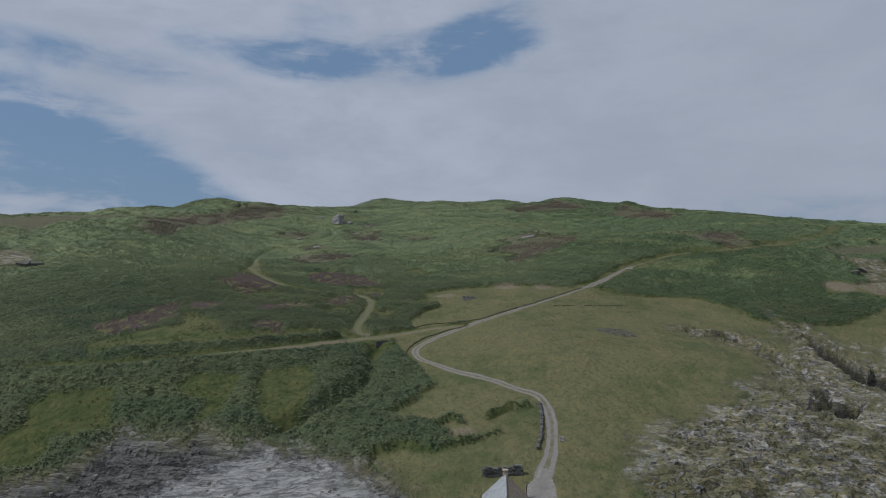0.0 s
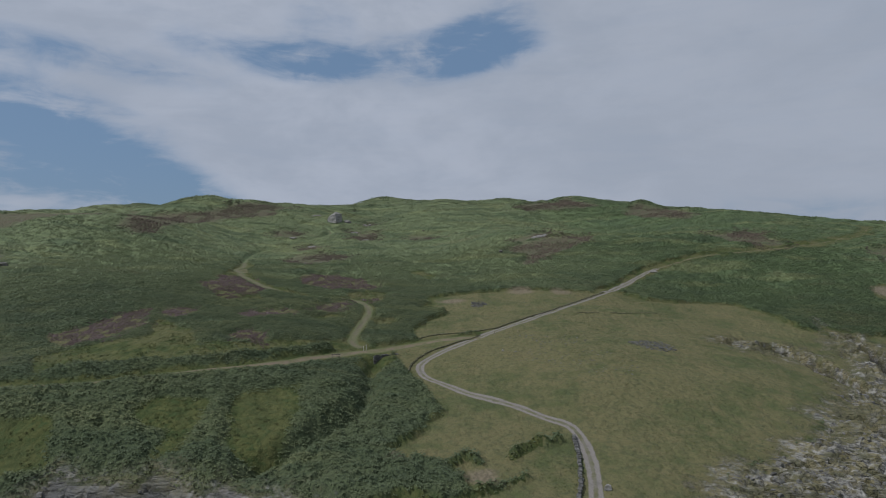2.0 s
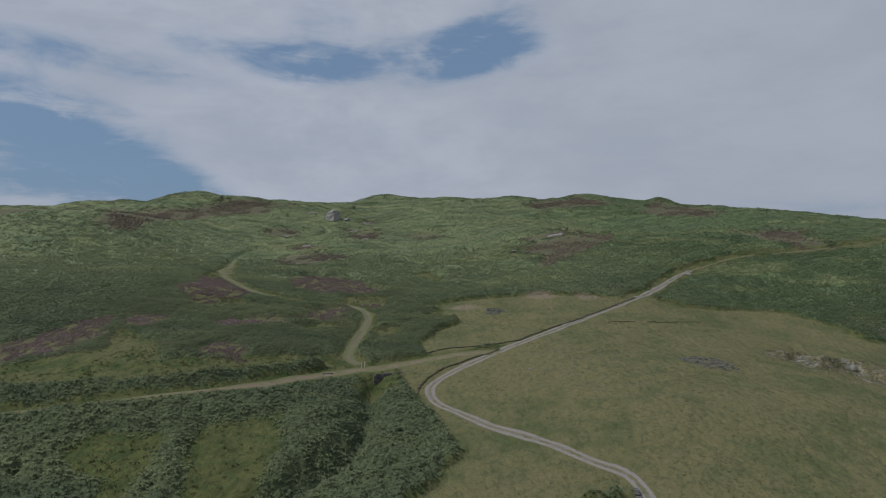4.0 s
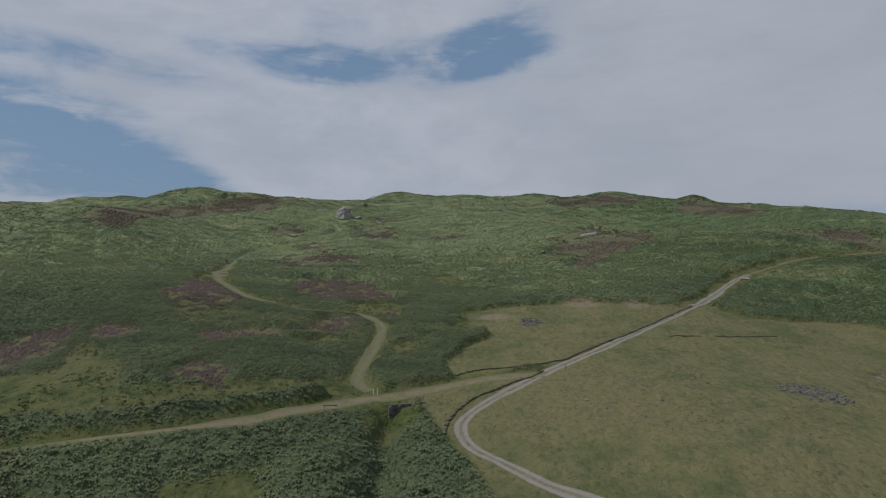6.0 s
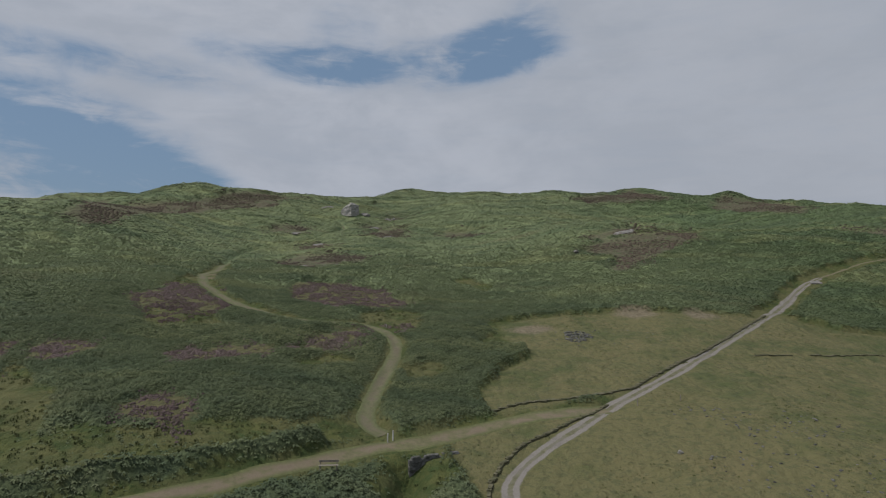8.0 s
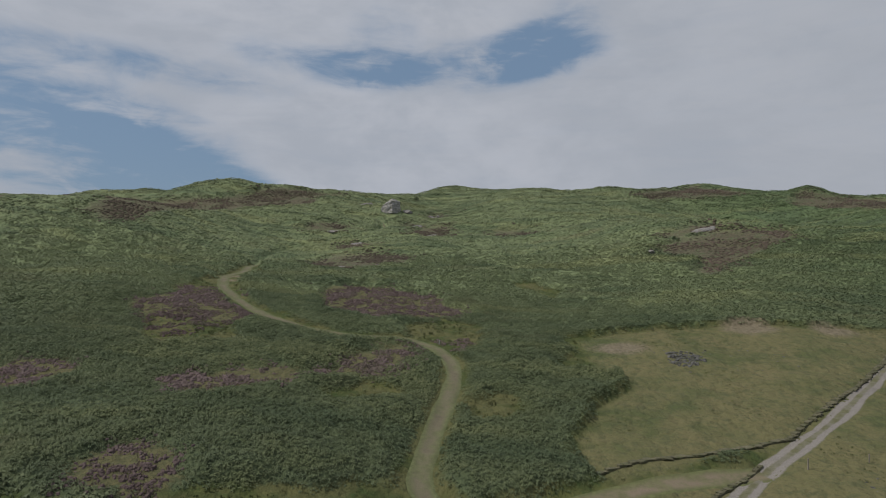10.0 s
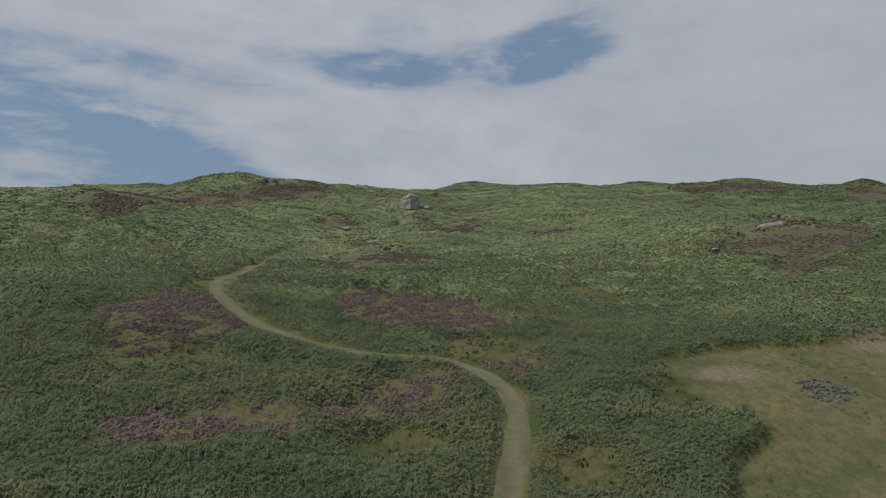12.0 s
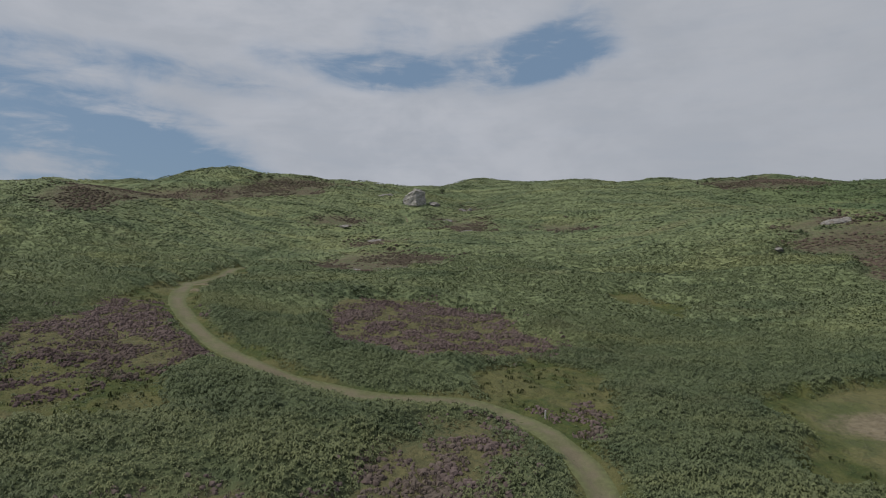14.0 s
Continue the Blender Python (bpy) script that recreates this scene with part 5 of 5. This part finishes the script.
def build_shore_rocks():
    """Angular blocks strewn over the bare shore."""
    kinds = []
    for k in range(6):
        ob = boulder("rock", 60.0 + 2 * k, 100.0, 1.0, 0.7, 0.55, 130 + k, SLATE, "loose angular block on the rocky shore", 0.3, 0, "loose shore blocks")
        kinds.append(ob)
    rx, ry = RNG.uniform(24, 100, 260), RNG.uniform(84, 146, 260)
    lx, ly = RNG.uniform(-62, -8, 110), RNG.uniform(86, 108, 110)
    x, y = np.concatenate([rx, lx]), np.concatenate([ry, ly])
    z, zn = land(x, y, full=True)
    ok = np.flatnonzero((zn["rock"] > 1.0) & (zn["cleft_depth"] < 0.5))[::2][:56]
    for n_, i in enumerate(ok):
        size = 0.35 + 0.7 * RNG.rand() ** 2
        ob = kinds[n_ % 6] if n_ < 6 else copy_thing(kinds[n_ % 6], Matrix())
        ob.matrix_world = pose(x[i], y[i], z[i] - 0.05 * size, RNG.uniform(-12, 12), RNG.uniform(-12, 12), RNG.uniform(0, 360)) @ Matrix.Scale(size, 4)


build_shore_rocks()


def chip(seed):
    r = np.random.RandomState(seed)
    v = np.array([(x, y, z) for z in (-0.5, 0.5) for x, y in ((-1, -1), (1, -1), (1, 1), (-1, 1))], float) * (0.5, 0.36, 0.5)
    v[4:, :2] *= 0.75
    v += r.uniform(-0.12, 0.12, v.shape)
    f = np.array([(0, 2, 1), (0, 3, 2), (4, 5, 6), (4, 6, 7), (0, 1, 5), (0, 5, 4), (1, 2, 6), (1, 6, 5), (2, 3, 7), (2, 7, 6), (3, 0, 4), (3, 4, 7)])
    return v, f


CHIPS = [chip(s) for s in range(8)]


def build_rubble():
    x, y = scatter(-75, 105, 82, 150, 1.15)
    z, zn = land(x, y, full=True)
    pick = fbm(x, y, 5.0, 3, 71)
    sel = (zn["rock"] > 0.3) & (RNG.rand(len(x)) < smooth(pick, 0.45, 0.75) * 0.6)
    x, y, z = x[sel], y[sel], z[sel]
    plant_sheet("rubble", x, y, z, RNG.uniform(0.25, 1.0, len(x)) ** 1.3, CHIPS, SLATE, "broken slabs and loose stones over the bare shore rock", "rubble")
    # stony hollows and droppings on the pasture
    xs, ys, ss = [], [], []
    for cx, cy, rx, ry, n in ((40.6, 153.6, 4.6, 4.4, 340), (7.4, 190.5, 2.2, 2.8, 150), (22.0, 156.0, 6.0, 4.0, 70), (20.0, 146.0, 9.0, 6.0, 60), (26.0, 140.0, 9.0, 7.0, 60), (16.0, 160.0, 4.0, 2.5, 25), (12.0, 190.0, 9.0, 6.0, 25)):
        a, r = RNG.uniform(0, 2 * math.pi, n), np.sqrt(RNG.rand(n))
        xs.append(cx + rx * r * np.cos(a)), ys.append(cy + ry * r * np.sin(a)), ss.append(RNG.uniform(0.12, 0.45, n) * (1.25 if n > 100 else 0.8))
    xs, ys, ss = np.concatenate(xs), np.concatenate(ys), np.concatenate(ss)
    plant_sheet("field_stones", xs, ys, land(xs, ys), ss, CHIPS, DARKSTONE, "scattered dark stones and clods in the pasture", "stones")


build_rubble()


# ---------------------------------------------------------------- small built things
def house(x, y, turn):
    base = at_ground(x, y)
    h = thing("cottage", base, turn, "small stone cottage with pitched grey slate roof", "house")
    half, depth, eave, top = 2.7, 4.2, 3.4, 6.0
    bm = bmesh.new()
    for sx in (-1, 1):
        box(bm, (0.45, 2 * depth, eave + 1.0), (sx * (half - 0.225), 0, (eave - 1.0) / 2))
    part("side_wall", bm, RENDERED, h)
    for sy in (-1, 1):
        bm = bmesh.new()
        prof = [(-half + 0.45, -1), (half - 0.45, -1), (half - 0.45, eave), (0, top - 0.35), (-half + 0.45, eave)]
        lo = [bm.verts.new((px, sy * (depth - 0.45), pz)) for px, pz in prof]
        hi = [bm.verts.new((px, sy * depth, pz)) for px, pz in prof]
        bm.faces.new(lo), bm.faces.new(hi)
        for i in range(5):
            bm.faces.new((lo[i], lo[(i + 1) % 5], hi[(i + 1) % 5], hi[i]))
        bmesh.ops.recalc_face_normals(bm, faces=bm.faces)
        part("gable_wall", bm, RENDERED, h)
    slope = math.atan2(top - eave, half)
    length = math.hypot(half + 0.25, (half + 0.25) * math.tan(slope))
    # grey slates on the left slope, brown ones on the right
    for sx, mat in ((-1, ROOF_SLATE), (1, BROWN_SLATE)):
        bm = bmesh.new()
        box(bm, (length, 2 * depth + 0.3, 0.06))
        deck = part("roof", bm, mat, h)
        deck.matrix_basis = Matrix.Translation((sx * (half + 0.25) / 2, 0, top - (half + 0.25) * math.tan(slope) / 2)) @ pose(0, 0, 0, 0, sx * math.degrees(slope), 0)
        bm = bmesh.new()
        box(bm, (0.30, 0.42, 0.035), bevel=0.008)
        me = bpy.data.meshes.new("slate")
        bm.to_mesh(me)
        bm.free()
        me.materials.append(mat)
        rows = int(length / 0.33)
        for i in range(rows):
            for j in range(18):
                s = new("slate", me)
                s.parent = deck
                s.matrix_basis = pose(sx * (-length / 2 + 0.2 + i * 0.33), -depth + 0.1 + j * 0.47 + 0.23 * (i % 2), 0.045, 0, sx * -2.5, random.uniform(-1.5, 1.5))
    bm = bmesh.new()
    box(bm, (0.25, 2 * depth + 0.3, 0.12), (0, 0, top + 0.04), 0.03)
    part("ridge", bm, ROOF_SLATE, h, "pale ridge tiles")
    for sy in (1,):
        bm = bmesh.new()
        box(bm, (0.62, 0.5, 1.0), (0, sy * (depth - 0.3), top + 0.2), 0.03)
        box(bm, (0.74, 0.62, 0.12), (0, sy * (depth - 0.3), top + 0.66), 0.02)
        part("chimney", bm, RENDERED, h)
    bm = bmesh.new()
    box(bm, (0.9, 0.06, 1.9), (0, -depth - 0.01, 0.95))
    part("door", bm, WOOD, h)
    for sx in (-1, 1):
        bm = bmesh.new()
        box(bm, (0.08, 0.8, 0.9), (sx * (half + 0.01), 0.4, 1.4))
        part("window", bm, GLASS, h)


house(7.6, 79.9, -5)


def stone_wall(name, a, b, height, thick, label, seed, material=DARKSTONE, length=0.42, group="", kind="", category="wall", jitter=0.04, level=None):
    """A dry wall of laid stones between two places of the plan."""
    r = random.Random(seed)
    ax, bx = Vector((a[0], a[1], 0)), Vector((b[0], b[1], 0))
    run, angle = (bx - ax).length, math.degrees(math.atan2(b[1] - a[1], b[0] - a[0]))
    w_ = thing(name, at_ground(*a), angle, label, category, group, kind)
    meshes = []
    for k in range(5):
        bm = bmesh.new()
        box(bm, (1, 1, 1), bevel=0.12)
        for v in bm.verts:
            v.co += Vector([r.uniform(-0.07, 0.07) for _ in range(3)])
        me = bpy.data.meshes.new("stone")
        bm.to_mesh(me)
        bm.free()
        me.materials.append(material)
        meshes.append(me)
    bm = bmesh.new()
    steps = max(2, int(run / 1.0))
    base = w_.matrix_world.translation.z
    for k in range(steps):
        p = ax.lerp(bx, (k + 0.5) / steps)
        box(bm, (run / steps + 0.1, thick * 0.7, height * 0.85 + 0.6), ((k + 0.5) * run / steps, 0, (at_ground(p.x, p.y)[2] if level is None else level) - base + height * 0.36 - 0.3))
    part("core", bm, material, w_)
    n_rows = max(1, int(height / 0.22))
    for row in range(n_rows):
        s = r.uniform(0, 0.3)
        while s < run:
            l = r.uniform(0.7, 1.35) * length
            p = ax.lerp(bx, min(1, (s + l / 2) / run))
            g = (at_ground(p.x, p.y)[2] if level is None else level) - base
            if row < n_rows - 1 or r.random() < 0.7:
                st = new("stone", meshes[r.randrange(5)])
                st.parent = w_
                st.matrix_basis = pose(s + l / 2, r.uniform(-jitter, jitter), g + (row + 0.45) * height / n_rows, r.uniform(-4, 4), r.uniform(-5, 5), r.uniform(-6, 6)) @ Matrix.Diagonal((l * 0.97, thick * r.uniform(0.85, 1.15), height / n_rows * r.uniform(0.95, 1.15), 1))
            s += l
    return w_


stone_wall("ruined_wall", (5.5, 91.8), (10.9, 92), 1.35, 0.6, "low ruined dry-stone wall with dark face behind the cottage", 1)
stone_wall("culvert_wall", (-15.4, 150.1), (-11.2, 152.4), 1.3, 0.5, "dark stone retaining wall where the lane crosses the gully", 2, jitter=0.015, level=at_ground(-13.4, 153.2)[2] - 1.3)
BANK = [(-7.4, 161.8), (-3.2, 163.8), (1.2, 165.1), (5.6, 166.8), (10.3, 168.7), (16.1, 175.4), (22.4, 181.9), (30, 190.8), (38.5, 201.9), (44, 208)]
BANK2 = [(-8.3, 143.5), (-7.8, 147.4), (-6.6, 150.6), (-4.3, 154.3), (-1.1, 156.9), (3.3, 161.2), (6.1, 164.1)]
for k, (a, b) in enumerate(zip(BANK[:-1], BANK[1:])):
    stone_wall("field_bank", a, b, 0.15, 0.6, "low turfed stone bank edging the small dry field", 10 + k, BANKSTONE, 0.7, group="field banks", category="stone bank", jitter=0.16)
for k, (a, b) in enumerate(zip(BANK2[:-1], BANK2[1:])):
    stone_wall("track_bank", a, b, 0.18, 0.45, "low earth and stone bank along the track bend", 30 + k, BANKSTONE, 0.7, group="track banks", category="stone bank", jitter=0.1)


for k, (a, b) in enumerate((((31.0, 182.6), (36.5, 184.3)), ((40.0, 185.3), (46.0, 187.0)), ((46.0, 187.0), (53.0, 189.4)))):
    stone_wall("field_bank", a, b, 0.12, 0.5, "low turfed bank crossing the dry pasture", 60 + k, BANKSTONE, 0.7, group="field banks", category="stone bank", jitter=0.16)
BANK3 = [(16.9, 115.2), (16.5, 109.3), (15.4, 102.9), (14.3, 98.6)]
for k, (a, b) in enumerate(zip(BANK3[:-1], BANK3[1:])):
    stone_wall("track_bank", a, b, 0.45, 0.5, "low dark stone bank beside the gravel track", 50 + k, DARKSTONE, 0.7, group="track banks", category="stone bank", jitter=0.1)


def post(name, x, y, height, thick, material, label, lean=0.0, category="post", group=""):
    t = thing(name, at_ground(x, y), 20, label, category, group)
    bm = bmesh.new()
    box(bm, (thick, thick, height + 0.3), (0, 0, height / 2 - 0.15), 0.012)
    body = part("shaft", bm, material, t)
    body.rotation_euler = (radians(lean), 0, 0)
    return t


post("marker_post", -17.9, 153.9, 0.95, 0.11, WHITEWOOD, "short white marker post at the path junction", 3, group="junction posts")
post("marker_post", -17.4, 154.3, 1.05, 0.11, WHITEWOOD, "short white marker post at the path junction", -4, group="junction posts")
post("stake", -22.7, 192.6, 0.55, 0.09, WHITEWOOD, "small pale stake beside the footpath")
post("stake", 9.4, 163.2, 0.9, 0.09, WOOD, "thin wooden stake where track and lane part")
post("stake", 14.6, 164.4, 0.7, 0.08, WOOD, "thin wooden stake at the edge of the track")
post("gate_post", 11.0, 87.0, 1.9, 0.20, WOOD, "dark wooden gate post beside the cottage")


def bench(x, y, turn):
    t = thing("bench", at_ground(x, y), turn, "plain weathered wooden bench beside the lane", "bench")
    for sx in (-0.72, 0.72):
        bm = bmesh.new()
        box(bm, (0.10, 0.38, 0.44), (sx, 0, 0.2), 0.01)
        part("leg", bm, WOOD, t)
        bm = bmesh.new()
        box(bm, (0.09, 0.08, 0.85), (sx, 0.2, 0.42), 0.01)
        part("back_post", bm, WOOD, t)
    for dy in (-0.12, 0.06):
        bm = bmesh.new()
        box(bm, (1.75, 0.17, 0.05), (0, dy, 0.445), 0.01)
        part("seat", bm, WOOD, t)
    bm = bmesh.new()
    box(bm, (1.75, 0.04, 0.18), (0, 0.26, 0.74), 0.01)
    part("backrest", bm, WOOD, t)


bench(-22.2, 145.9, 8)


def bush(x, y, size, label):
    t = thing("bush", at_ground(x, y), 0, label, "bush")
    bm = bmesh.new()
    r = random.Random(5)
    for k in range(5):
        a = r.uniform(0, 6.28)
        bmesh.ops.create_cone(bm, cap_ends=True, segments=6, radius1=0.07, radius2=0.025, depth=size, matrix=Matrix.Translation((0.15 * math.cos(a), 0.15 * math.sin(a), size * 0.4)) @ pose(0, 0, 0, r.uniform(-25, 25), r.uniform(-25, 25), 0))
    part("stem", bm, WOOD, t)
    bm = bmesh.new()
    for k in range(420):
        u, a = r.uniform(-0.6, 1), r.uniform(0, 6.28)
        rad = size * r.uniform(0.55, 0.95) * (0.75 + 0.35 * noise.noise(Vector((math.cos(a) * 1.7, math.sin(a) * 1.7, u * 2))))
        q = Vector((math.cos(a) * math.sqrt(1 - u * u) * rad * 1.15, math.sin(a) * math.sqrt(1 - u * u) * rad, size * 0.75 + u * rad * 0.8))
        m = Matrix.Translation(q) @ pose(0, 0, 0, r.uniform(0, 360), r.uniform(0, 360), r.uniform(0, 360)) @ Matrix.Scale(size * 0.16, 4)
        vs = [bm.verts.new(m @ Vector(c)) for c in ((-0.5, 0, 0), (0, 0.5, 0.1), (0.6, 0, 0), (0, -0.5, 0.1))]
        bm.faces.new(vs)
    part("crown", bm, FERN, t)


bush(-53.0, 397.0, 1.5, "small wind-cut bush on the saddle of the ridge")
